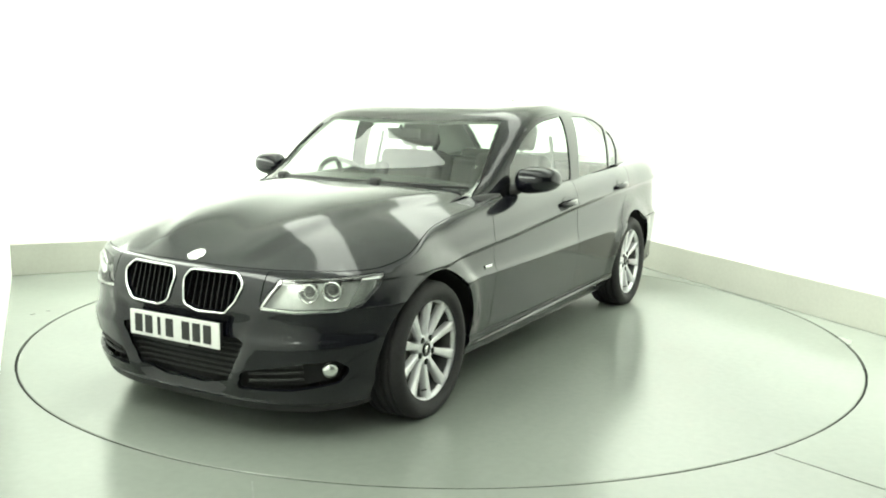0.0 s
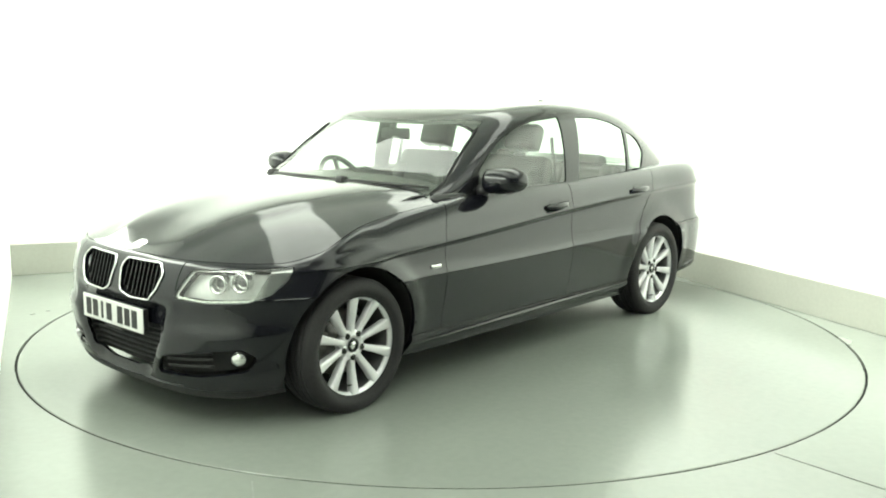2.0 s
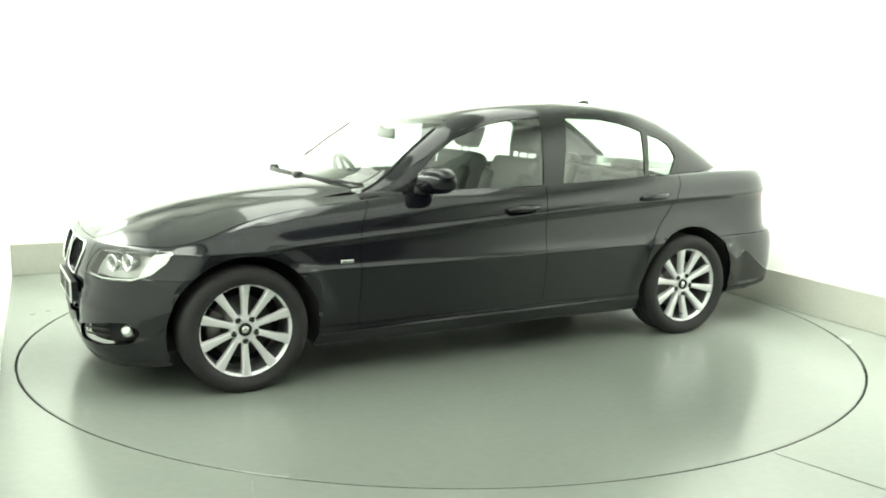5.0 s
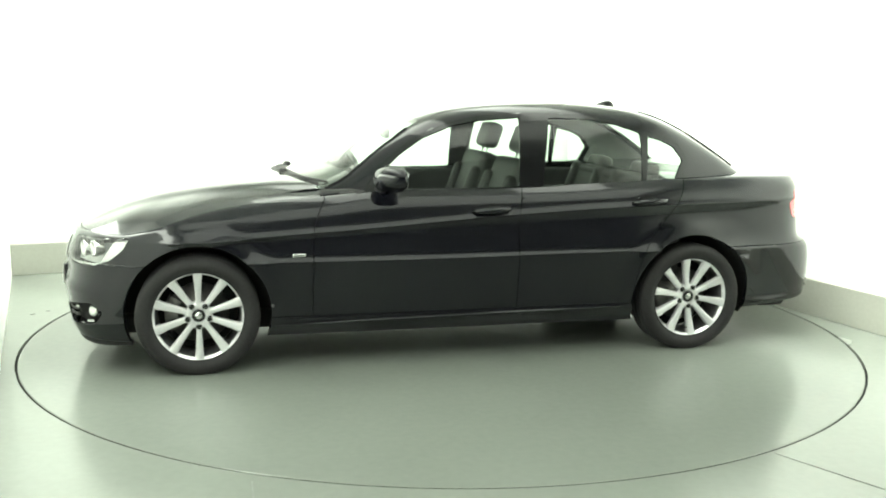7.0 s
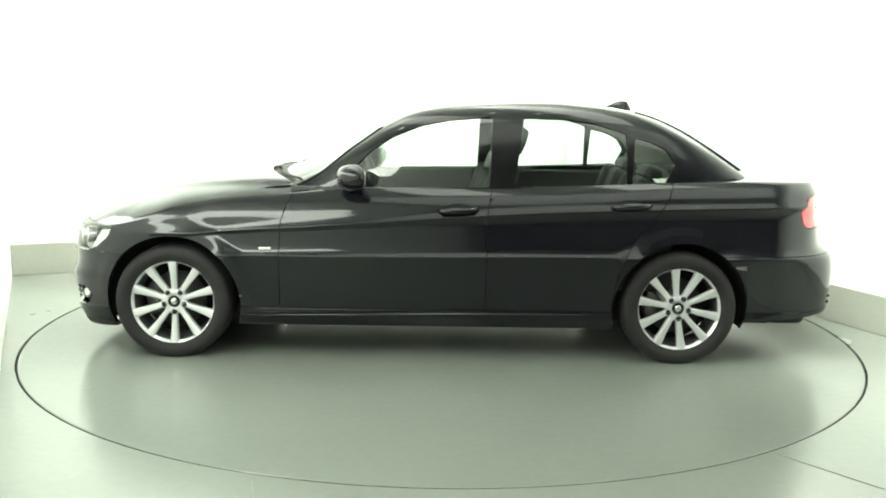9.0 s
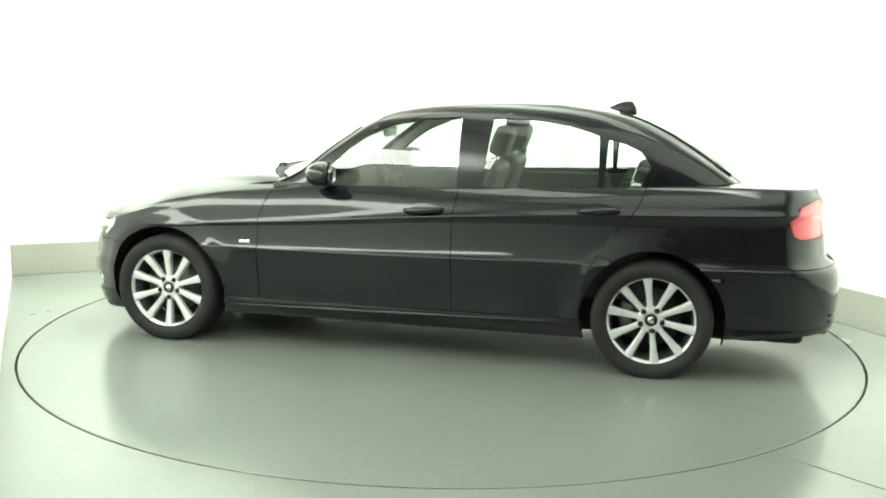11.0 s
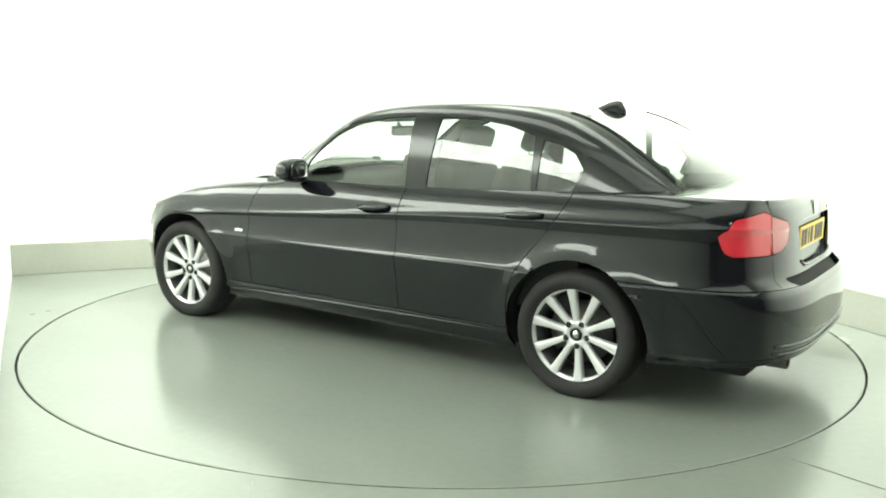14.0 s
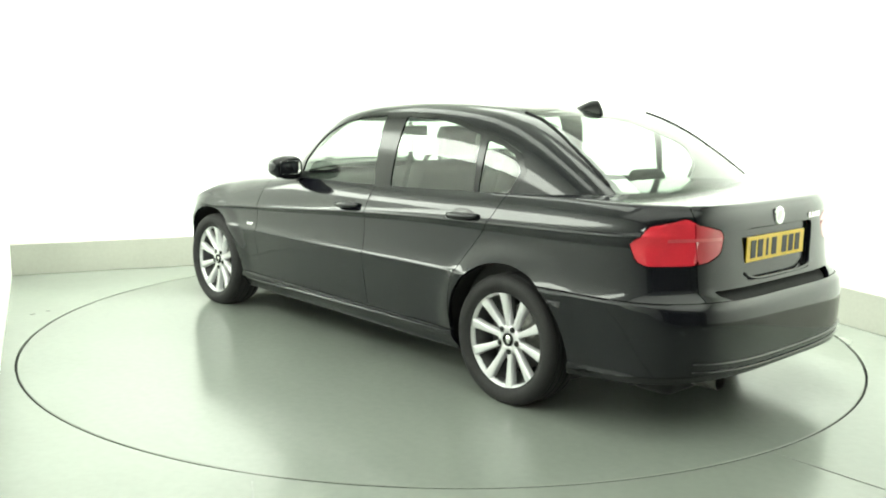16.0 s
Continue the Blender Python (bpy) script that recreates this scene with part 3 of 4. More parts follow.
def on_side(x, z, out=0.0):
    lo, hi = 0.0, 3.0
    for _ in range(30):
        m = (lo + hi) / 2
        if skin(m, z)[0] > x:
            lo = m
        else:
            hi = m
    p = Vector(skin(lo, z))
    return p + Vector((0, out, 0))


def loop_of(g, cu, cv, n=48, reach=0.4):
    """Points (u, v) round the outline g = 0 from an inner point."""
    pts = []
    for i in range(n):
        a = 2 * math.pi * i / n
        lo, hi = 0.0, reach
        for _ in range(24):
            m = (lo + hi) / 2
            if g(cu + m * math.cos(a), cv + m * math.sin(a)) < 0:
                lo = m
            else:
                hi = m
        pts.append((cu + lo * math.cos(a), cv + lo * math.sin(a)))
    return pts


# ---- the car ----
def build_wheel(car):
    """A ten-spoke alloy wheel with its tyre, facing +y."""
    bm = lathe_bm([(0.203, 0.070), (0.214, 0.086), (0.224, 0.093), (0.2285, 0.092), (0.231, 0.086), (0.226, 0.070)], 80)
    grow = Matrix.Diagonal((1.06, 1.0, 1.06, 1.0))
    join_bm(bm, lathe_bm([(0.0, 0.02), (0.064, 0.02), (0.068, 0.056), (0.062, 0.064), (0.040, 0.068), (0.036, 0.064), (0.0, 0.064)], 48))
    bmesh.ops.recalc_face_normals(bm, faces=bm.faces[:])
    bm.transform(grow)
    wheel = part("wheel", bm, ALLOY, car, "silver ten-spoke alloy wheel")
    spoke = bmesh.new()       # a spoke in six stations: radius, half width, depth of its face
    rows = []
    for r, w, f in ((0.040, 0.0150, 0.066), (0.075, 0.0130, 0.068), (0.120, 0.0150, 0.074), (0.165, 0.0180, 0.080), (0.205, 0.0225, 0.086), (0.221, 0.0265, 0.088)):
        rows.append([spoke.verts.new(p) for p in ((-w, f - 0.035, r), (-w, f - 0.006, r), (-w + 0.006, f, r), (0.0, f - 0.003, r), (w - 0.006, f, r), (w, f - 0.006, r), (w, f - 0.035, r))])
    for a, b in zip(rows, rows[1:]):
        for k in range(6):
            spoke.faces.new((a[k], a[k + 1], b[k + 1], b[k]))
    bmesh.ops.recalc_face_normals(spoke, faces=spoke.faces[:])
    spoke.transform(grow)
    first = part("spoke", spoke, ALLOY, wheel)
    for i in range(1, 10):
        ob = new("spoke", first.data)
        ob.parent = wheel
        ob.matrix_basis = Matrix.Rotation(2 * math.pi * i / 10, 4, "Y")
    part("rim_barrel", lathe_bm([(0.217, 0.074), (0.210, 0.03), (0.206, -0.06), (0.217, -0.098)], 64), BARREL, wheel, "dark inner barrel")
    prof = [(0.226, -0.094), (0.240, -0.100), (0.248, -0.108), (0.264, -0.114), (0.285, -0.112), (0.301, -0.102), (0.309, -0.088)]
    tread = []
    for k, yy in enumerate((-0.062, -0.022, 0.022, 0.062)):
        tread += [(0.3125, yy - 0.014), (0.3125, yy - 0.004), (0.305, yy - 0.0035), (0.305, yy + 0.0035), (0.3125, yy + 0.004), (0.3125, yy + 0.014)]
    prof += tread + [(a, -b) for a, b in prof[::-1]]
    part("tyre", lathe_bm(prof, 96), RUBBER, wheel, "black rubber road tyre")
    part("centre_cap", lathe_bm([(0.0, 0.071), (0.018, 0.0715), (0.0185, 0.0705)], 32), CHROME, wheel, "pale centre badge of plain shapes")
    part("cap_ring", lathe_bm([(0.0185, 0.069), (0.0195, 0.0725), (0.031, 0.0715), (0.033, 0.066)], 32), GLOSS_BLACK, wheel)
    for i in range(5):
        a = 2 * math.pi * (i + 0.5) / 5
        bolt = lathe_bm([(0.0, 0.071), (0.009, 0.071), (0.010, 0.069), (0.011, 0.066), (0.0145, 0.0695), (0.0155, 0.066)], 12)
        bolt.transform(Matrix.Translation((0.057 * math.sin(a), 0, 0.057 * math.cos(a))))
        part("wheel_bolt", bolt, GAP, wheel)
    part("brake_disc", lathe_bm([(0.0, 0.0), (0.075, 0.0), (0.08, -0.02), (0.155, -0.02), (0.155, -0.042), (0.08, -0.042)], 48), BRAKE, wheel, "bare steel brake disc")
    cal = lathe_bm([(0.105, 0.0), (0.165, 0.0), (0.172, -0.01), (0.172, -0.06), (0.105, -0.06)], 14, "Y", (-0.6, 0.6))
    part("brake_caliper", cal, BRAKE, wheel, "grey metal brake caliper")
    part("backing_plate", lathe_bm([(0.0, -0.075), (0.202, -0.075)], 40), LINER, wheel)
    valve = tube_bm([(0.03, 0.062, -0.186), (0.031, 0.088, -0.176)], 0.004, 6)
    part("valve", valve, RUBBER, wheel)
    return wheel


def build_car():
    car = new("car")
    tagged(car, "black four-door saloon car with silver wheels, parked on the turntable", "car")

    shell = body_shell()
    for ax in (AXLE_F, AXLE_R):
        slice_mesh(shell, arch_g(ax), lambda c: c.y > 0.45 and abs(c.x - ax) < 0.6 and c.z < 0.85)
    front = lambda c: c.x > 1.45 and c.z < top_z(c.x) + 0.004
    rear = lambda c: c.x < -1.7 and c.z < top_z(c.x) + 0.004
    slice_mesh(shell, lambda c: headlamp_g(c.y, c.z), front)
    slice_mesh(shell, lambda c: kidney_g(c.y, c.z), lambda c: front(c) and c.y < 0.5)
    slice_mesh(shell, lambda c: grille_g(c.y, c.z), lambda c: front(c) and c.y < 0.5)
    slice_mesh(shell, lambda c: intake_g(c.y, c.z), front)
    slice_mesh(shell, bumper_front_g, lambda c: c.x > 1.5 and c.y > 0.40)
    slice_mesh(shell, lambda c: c.y - 0.425, lambda c: c.x > 1.7 and 0.5 < c.z < top_z(c.x) + 0.004)
    slice_mesh(shell, lambda c: c.z - 0.165, lambda c: c.x > 1.6)
    slice_mesh(shell, lambda c: tail_g(c.y, c.z), rear)
    slice_mesh(shell, lambda c: recess_g(c.y, c.z), lambda c: rear(c) and c.y < 0.6)
    slice_mesh(shell, lambda c: mouth_g(c.y, c.z), lambda c: rear(c) and c.y < 0.7)
    slice_mesh(shell, bumper_rear_g, lambda c: c.x < -1.45)
    slice_mesh(shell, lambda c: c.z - 0.285, lambda c: abs(c.x) < 1.2)
    slice_mesh(shell, diffuser_g, lambda c: c.x < -1.4)
    slice_mesh(shell, lid_side_g, lambda c: c.x < -1.6 and c.z > 0.55)
    slice_mesh(shell, deck_edge, lambda c: (c.x > 0.4 or c.x < -1.2) and c.z > top_z(c.x) - 0.03)
    slice_mesh(shell, cowl_g, lambda c: 0.4 < c.x < 1.2 and c.z > top_z(c.x) - 0.002)
    slice_mesh(shell, lambda c: c.x + 1.66, lambda c: c.z > top_z(c.x) - 0.002)
    for g in (door_front_x, door_mid_x, door_rear_x):
        slice_mesh(shell, lambda c: c.x - g(c.z), lambda c: abs(c.x) < 1.45 and c.y > 0.5 and c.z < top_z(c.x) + 0.001)
    P = split_shell(shell, lower_panel)
    shell.free()

    names = {"bonnet": "bonnet", "front_bumper": "front_bumper", "rear_bumper": "rear_bumper", "boot_lid": "boot_lid"}
    panels = {}
    for k in names:
        panels[k] = part(k, both(finish_panel(P[k])), PAINT, car, "glossy black painted " + k.replace("_", " "))
    part("front_lip", both(finish_panel(P["front_lip"], 0.001, 0.03)), BLACK_PLASTIC, car, "matt black plastic lip under the bumper")
    part("rear_diffuser", both(finish_panel(P["rear_diffuser"], 0.001, 0.03)), GLOSS_BLACK, car, "dark plastic lower edge of the bumper")
    part("cowl_panel", both(finish_panel(P["cowl_panel"], 0.004, 0.0)), BLACK_PLASTIC, car, "black plastic panel under the windscreen")
    part("plate_recess", both(finish_panel(set_back(P["plate_recess"], 0.022), 0.0, 0.0)), GLOSS_BLACK, panels["boot_lid"], "dark recess round the rear plate")
    part("bumper_gap", both(finish_panel(set_back(P["bumper_gap"], 0.03), 0.0, 0.0)), DARK, panels["rear_bumper"], "dark gap between bumper and boot lid")
    pts = [on_rear(y, 0.664 + 0.03 * (abs(y) / 0.3) ** 6, 0.001) for y in np.linspace(-0.30, 0.30, 30)]
    part("lid_lip", tube_bm(pts, 0.007, 8), PAINT, panels["boot_lid"])
    sides = {}
    for k in ("front_wing", "front_door", "rear_door", "rear_quarter", "side_skirt"):
        bm = finish_panel(P[k])
        other = flip(bm)
        sides[k] = (part(k, bm, PAINT, car), part(k, other, PAINT, car))

    # kidney grilles with upright slats
    for sy in (1, -1):
        kid = P["kidney"] if sy > 0 else flip(P["kidney"])
        back = part("grille", set_back(kid, 0.075), DARK, panels["front_bumper"], "black kidney-shaped radiator grille in a chrome frame")
        pts = [on_front(u, v, 0.004) for u, v in loop_of(kidney_g, 0.18, 0.615, 96)]
        pts = [Vector((p.x, sy * p.y, p.z)) for p in pts]
        part("grille_frame", tube_bm(pts, 0.0052, 8, True), CHROME, back, "chrome grille surround")
        for i in range(9):
            y = 0.050 + 0.031 * i
            zs = [z for z in np.linspace(0.52, 0.71, 60) if kidney_g(y, z) < -0.002]
            if len(zs) > 3:
                a, b = on_front(y, zs[0], -0.012), on_front(y, zs[-1], -0.012)
                slat = box_bm(0.04, 0.006, (b - a).length, (0, 0, 0), 0.002, 1)
                mid = (a + b) / 2
                slat.transform(Matrix.Translation((mid.x - 0.016, sy * mid.y, mid.z)) @ Matrix.Rotation(math.atan2(b.x - a.x, b.z - a.z), 4, "Y"))
                part("slat", slat, GLOSS_BLACK, back, smooth=False)
        inlet = P["side_intake"] if sy > 0 else flip(P["side_intake"])
        back = part("side_intake", set_back(inlet, 0.05), DARK, panels["front_bumper"], "dark air intake with a fog lamp")
        for z0 in (0.262, 0.292, 0.318):
            pts = [on_front(y, z0 + (y - 0.36) * 0.09, -0.015) for y in np.linspace(0.37, 0.60, 10)]
            part("intake_bar", tube_bm([Vector((p.x, sy * p.y, p.z)) for p in pts], 0.006, 6), BLACK_PLASTIC, back)
        at = on_front(0.688, 0.318, -0.012)
        turn = Matrix.Translation((at.x, sy * at.y, at.z)) @ Matrix.Rotation(-sy * math.radians(50), 4, "Z")
        fog = lathe_bm([(0.0, 0.006), (0.018, 0.004), (0.032, -0.004), (0.034, -0.03), (0.030, -0.04)], 28)
        fog.transform(turn @ (Matrix() if sy > 0 else Matrix()) @ Matrix.Rotation(0 if sy > 0 else math.pi, 4, "Z"))
        part("fog_lamp", fog, REFLECTOR, panels["front_bumper"], "round clear fog lamp")
    part("lower_grille", both(set_back(P["lower_grille"], 0.06)), DARK, panels["front_bumper"], "black lower air intake")
    for z0 in (0.25, 0.275, 0.30, 0.325, 0.35, 0.375, 0.40):
        ys = [y for y in np.linspace(0, 0.4, 50) if grille_g(y, z0) < 0]
        pts = [on_front(y, z0, -0.03) for y in np.linspace(-ys[-1], ys[-1], 15)]
        part("grille_bar", tube_bm(pts, 0.0045, 6), BLACK_PLASTIC, panels["front_bumper"])

    # head lamps
    for sy in (1, -1):
        lens = P["headlamp"] if sy > 0 else flip(P["headlamp"])
        lamp = part("headlamp", set_back(lens, 0.06), LAMP_GREY, car, "clear-lensed twin headlamp with silver reflectors")
        rimbm = set_back(lens, 0.012)
        slice_mesh(rimbm, lambda c: headlamp_g(abs(c.y), c.z) + 0.009)
        for f in rimbm.faces[:]:
            c = f.calc_center_median()
            if headlamp_g(abs(c.y), c.z) < -0.009:
                rimbm.faces.remove(f)
        part("lamp_bezel", rimbm, REFLECTOR, lamp, "pale silver bezel")
        for y, z, r in ((0.605, 0.634, 0.040), (0.685, 0.642, 0.041)):
            at = on_front(y, z, -0.030)
            ring = lathe_bm([(0.0, -0.012), (r * 0.45, -0.004), (r * 0.62, -0.016), (r * 0.70, 0.0), (r * 0.86, 0.018), (r, 0.020), (r * 1.02, 0.012), (r, -0.03)], 36)
            ring.transform(Matrix.Translation((at.x, sy * at.y, at.z)) @ Matrix.Rotation(sy * -math.radians(68), 4, "Z") @ (Matrix() if sy > 0 else Matrix.Rotation(math.pi, 4, "Z")))
            refl = part("reflector", ring, REFLECTOR, lamp, "round silver ring of the lamp")
            dome = lathe_bm([(0.0, 0.010), (r * 0.25, 0.008), (r * 0.45, 0.0), (r * 0.58, -0.014)], 24)
            dome.transform(Matrix.Translation((at.x, sy * at.y, at.z)) @ Matrix.Rotation(sy * -math.radians(68), 4, "Z") @ (Matrix() if sy > 0 else Matrix.Rotation(math.pi, 4, "Z")))
            part("projector_dome", dome, BARREL, refl, "dark glossy projector dome")
        ind = set_back(lens, 0.022)
        slice_mesh(ind, lambda c: abs(c.y) - 0.735 - 0.25 * (c.z - 0.64))
        for f in ind.faces[:]:
            c = f.calc_center_median()
            if abs(c.y) < 0.735 + 0.25 * (c.z - 0.64):
                ind.faces.remove(f)
        part("indicator", ind, REFLECTOR, lamp, "silver indicator reflector")
        glassbm = finish_panel(lens.copy(), 0.002, 0.0)
        g = part("lens", glassbm, LAMP_GLASS, lamp, "clear plastic lens")
        g.visible_shadow = False

    # tail lamps
    for sy in (1, -1):
        for key, owner in (("tail_lamp", car), ("tail_lamp_lid", panels["boot_lid"])):
            bm = P[key] if sy > 0 else flip(P[key])
            lamp = part("tail_lamp", finish_panel(bm.copy(), 0.0025, 0.03), RED_LENS if key == "tail_lamp" else RED_LENS_DARK, owner, "glossy red tail lamp")
            band = set_back(bm, -0.003)
            for cut in (lambda c: c.z - 0.850, lambda c: c.z - 0.864, lambda c: abs(c.y) - 0.70, lambda c: tail_g(abs(c.y), c.z) + 0.014):
                slice_mesh(band, cut)
            for f in band.faces[:]:
                c = f.calc_center_median()
                if not (0.850 < c.z < 0.864 and abs(c.y) < 0.70 and tail_g(abs(c.y), c.z) < -0.014):
                    band.faces.remove(f)
            part("lamp_band", band, RED_LENS_PALE, lamp, "paler strip across the lamp")

    # plates with bars in place of the characters
    for name, mat, at, nose in (("front_plate", PLATE_WHITE, (NOSE + 0.001, 0, 0.442), 1), ("rear_plate", PLATE_YELLOW, (TAIL + 0.108, 0, 0.790), -1)):
        plate = part(name, box_bm(0.006, 0.520, 0.111, at, 0.002, 1), mat, panels["front_bumper"] if nose > 0 else panels["boot_lid"], ("white" if nose > 0 else "yellow") + " plate with dark bars", smooth=False)
        y = 0.206
        for i in range(7):
            bar = box_bm(0.002, 0.044 if i not in (2,) else 0.018, 0.079, (at[0] + nose * 0.0042, (y if nose > 0 else y) * (-1 if nose > 0 else 1), at[2]), 0.0005, 1)
            part("bar", bar, INK, plate, smooth=False)
            y -= 0.061 if i != 3 else 0.094
        if nose > 0:
            part("plate_bracket", box_bm(0.02, 0.16, 0.02, (at[0] - 0.012, 0, at[2] - 0.064), 0.003, 1), BLACK_PLASTIC, plate, smooth=False)
            part("plate_holder", box_bm(0.03, 0.50, 0.10, (at[0] - 0.019, 0, at[2]), 0.004, 1), BLACK_PLASTIC, plate, smooth=False)

    # round badges as plain shapes
    def badge(at, tilt, owner):
        m = Matrix.Translation(at) @ Matrix.Rotation(tilt, 4, "Y")
        b = lathe_bm([(0.0, 0.004), (0.026, 0.004), (0.027, 0.005), (0.039, 0.005), (0.041, 0.0)], 36, "Z")
        b.transform(m)
        ob = part("badge", b, CHROME, owner, "round badge of plain pale shapes")
        for a0 in (0, 1, 2, 3):
            q = bmesh.new()
            vs = [q.verts.new((0, 0, 0.0048))] + [q.verts.new((0.025 * math.cos(a), 0.025 * math.sin(a), 0.0048)) for a in np.linspace(a0 * math.pi / 2, (a0 + 1) * math.pi / 2, 9)]
            q.faces.new(vs)
            q.transform(m)
            part("quadrant", q, PLATE_WHITE if a0 % 2 else LAMP_GREY, ob, smooth=False)
    badge((1.955, 0, hood_z(1.955) + 0.003 - 0.010), math.radians(24), panels["bonnet"])
    badge(tuple(on_rear(0.001, 0.925, 0.002)), math.radians(-88), panels["boot_lid"])
    for i in range(4):
        p = on_rear(-0.40 + 0.034 * i, 0.905, 0.002)
        part("model_bar", box_bm(0.004, 0.024, 0.026, tuple(p), 0.001, 1), CHROME, panels["boot_lid"], smooth=False)

    # bumper details at the rear
    for z0 in (0.335, 0.30):
        pts = [on_rear(y, z0 + 0.02 * (abs(y) / 0.7) ** 2, 0.002) for y in np.linspace(-0.66, 0.66, 40)]
        part("bumper_ridge", tube_bm(pts, 0.007, 6), PAINT, panels["rear_bumper"])
    for y in (0.47,):
        pipe = lathe_bm([(0.037, 0.09), (0.040, 0.088), (0.041, 0.0), (0.041, -0.12), (0.036, -0.12), (0.036, 0.085)], 24)
        pipe.transform(Matrix.Translation((-2.20, y, 0.250)) @ Matrix.Rotation(math.radians(90), 4, "Z"))
        part("exhaust_pipe", pipe, PIPE, car, "short metal exhaust tailpipe")
    part("silencer", box_bm(0.22, 0.6, 0.16, (-2.05, 0.35, 0.26), 0.05, 3), DARK, car)

    # cabin
    cab = cabin_shell()
    pil_f = curve((0.90, 0.70), (0.96, 0.685), (1.155, 0.635), (1.30, 0.585), (1.36, 0.545))
    pil_r = curve((0.95, 0.605), (1.02, 0.59), (1.20, 0.555), (1.34, 0.505))
    screen_g = lambda c: max(c.y - pil_f(c.z), (0.245 - 0.20 * c.y ** 2) - c.x)
    back_g = lambda c: max(c.y - pil_r(c.z), c.x - (-1.135 + 0.12 * c.y ** 2))
    slice_mesh(cab, screen_g, lambda c: c.x > -0.1)
    slice_mesh(cab, back_g, lambda c: c.x < -0.9)
    flank = lambda c: c.y > 0.45 and -1.6 < c.x < 0.8
    for g in (daylight_g, glass_front_g, glass_rear_g, glass_quarter_g):
        slice_mesh(cab, lambda c: g(c.x, c.z), flank)

    def cabin_panel(c):
        if c.x > -0.1 and screen_g(c) < 0:
            return "windscreen"
        if c.x < -0.9 and back_g(c) < 0:
            return "rear_window"
        if c.y > 0.45 and daylight_g(c.x, c.z) < 0:
            for k, g in (("front_window", glass_front_g), ("rear_side_window", glass_rear_g), ("quarter_window", glass_quarter_g)):
                if g(c.x, c.z) < 0:
                    return k
            return "window_trim"
        return "roof"
    C = split_shell(cab, cabin_panel)
    cab.free()
    lining = set_back(C["roof"], 0.028)
    for f in lining.faces[:]:
        if f.calc_center_median().z < 0.99:
            lining.faces.remove(f)
    part("roof", both(finish_panel(C["roof"], 0.001, 0.012)), PAINT, car, "glossy black roof and pillars")
    part("headlining", both(lining), HEADLINING, car, "pale grey cloth headlining")
    screens = {}
    for k, lab in (("windscreen", "clear curved windscreen"), ("rear_window", "clear curved rear window")):
        edge = set_back(C[k], 0.004)
        gl = screens[k] = part(k, both(C[k]), GLASS, car, lab)
        gl.visible_shadow = False
        g, hold = (screen_g, 0.014) if k == "windscreen" else (back_g, 0.035)
        for f in edge.faces[:]:
            if g(f.calc_center_median()) < -hold:
                edge.faces.remove(f)
        part("glass_border", both(edge), GLOSS_BLACK, gl, "black printed border")
    for k in ("front_window", "rear_side_window", "quarter_window"):
        for i, bm in enumerate((C[k].copy(), flip(C[k]))):
            owner = sides["front_door" if k == "front_window" else "rear_door"][i]
            gl = part(k, set_back(bm, 0.006), GLASS, owner, "clear side window")
            gl.visible_shadow = False
    trim = finish_panel(C["window_trim"], 0.0, 0.012)
    for i, bm in enumerate((trim, flip(trim))):
        part("window_trim", bm, GLOSS_BLACK, sides["front_door"][i], "gloss black window frame")
    for k, edge, x0, x1 in (("windscreen", pil_f, 0.26, 0.72), ("rear_window", pil_r, -1.15, -1.74)):
        for sy in (1, -1):           # black rubber along the glass edges
            pts = []
            for x in np.linspace(x0, x1, 30):
                lo, hi = 0.0005, 1.0
                for _ in range(30):
                    m = (lo + hi) / 2
                    c = cabin_point(x, m)
                    lo, hi = (m, hi) if c[1] > edge(c[2]) else (lo, m)
                c = cabin_point(x, lo)
                pts.append(Vector((c[0], sy * c[1], c[2] + 0.002)))
            part("window_seal", tube_bm(pts, 0.0065, 6), LINER, screens[k], "black rubber seal")
    part("roof_antenna", antenna_bm(), GLOSS_BLACK, car, "black shark-fin roof antenna")

    # mirrors, handles, repeaters, sill strips
    for i, sy in enumerate((1, -1)):
        m = Matrix.Diagonal((1, sy, 1, 1))
        shell = bmesh.new()
        bmesh.ops.create_uvsphere(shell, u_segments=28, v_segments=18, radius=1)
        for v in shell.verts:
            x, y, z = v.co
            x = x if x > 0 else x * 0.35
            px = math.copysign(abs(x) ** 0.85, x) * 0.105
            py = math.copysign(abs(y) ** 0.75, y) * 0.118
            pz = math.copysign(abs(z) ** 0.75, z) * (0.070 - 0.012 * y)
            v.co = (0.375 + px - 0.35 * py * 0.5, 0.905 + py, 1.005 + pz + 0.06 * py)
        mb = part("mirror_housing", shell, PAINT, sides["front_door"][i], "black door mirror")
        mg = box_bm(0.006, 0.150, 0.078, (0.347, 0.905, 1.007), 0.02, 3, Matrix.Rotation(0.10, 4, "Z"))
        part("mirror_glass", mg, CHROME, mb, "mirror glass")
        foot = tube_bm([(0.43, 0.765, 0.945), (0.42, 0.795, 0.948), (0.41, 0.82, 0.962), (0.40, 0.86, 0.985)], [0.034, 0.028, 0.024, 0.026], 12)
        part("mirror_foot", foot, BLACK_PLASTIC, mb)
        if sy < 0:
            for ob in (mb, *mb.children):
                ob.data.transform(m)
                ob.data.flip_normals()
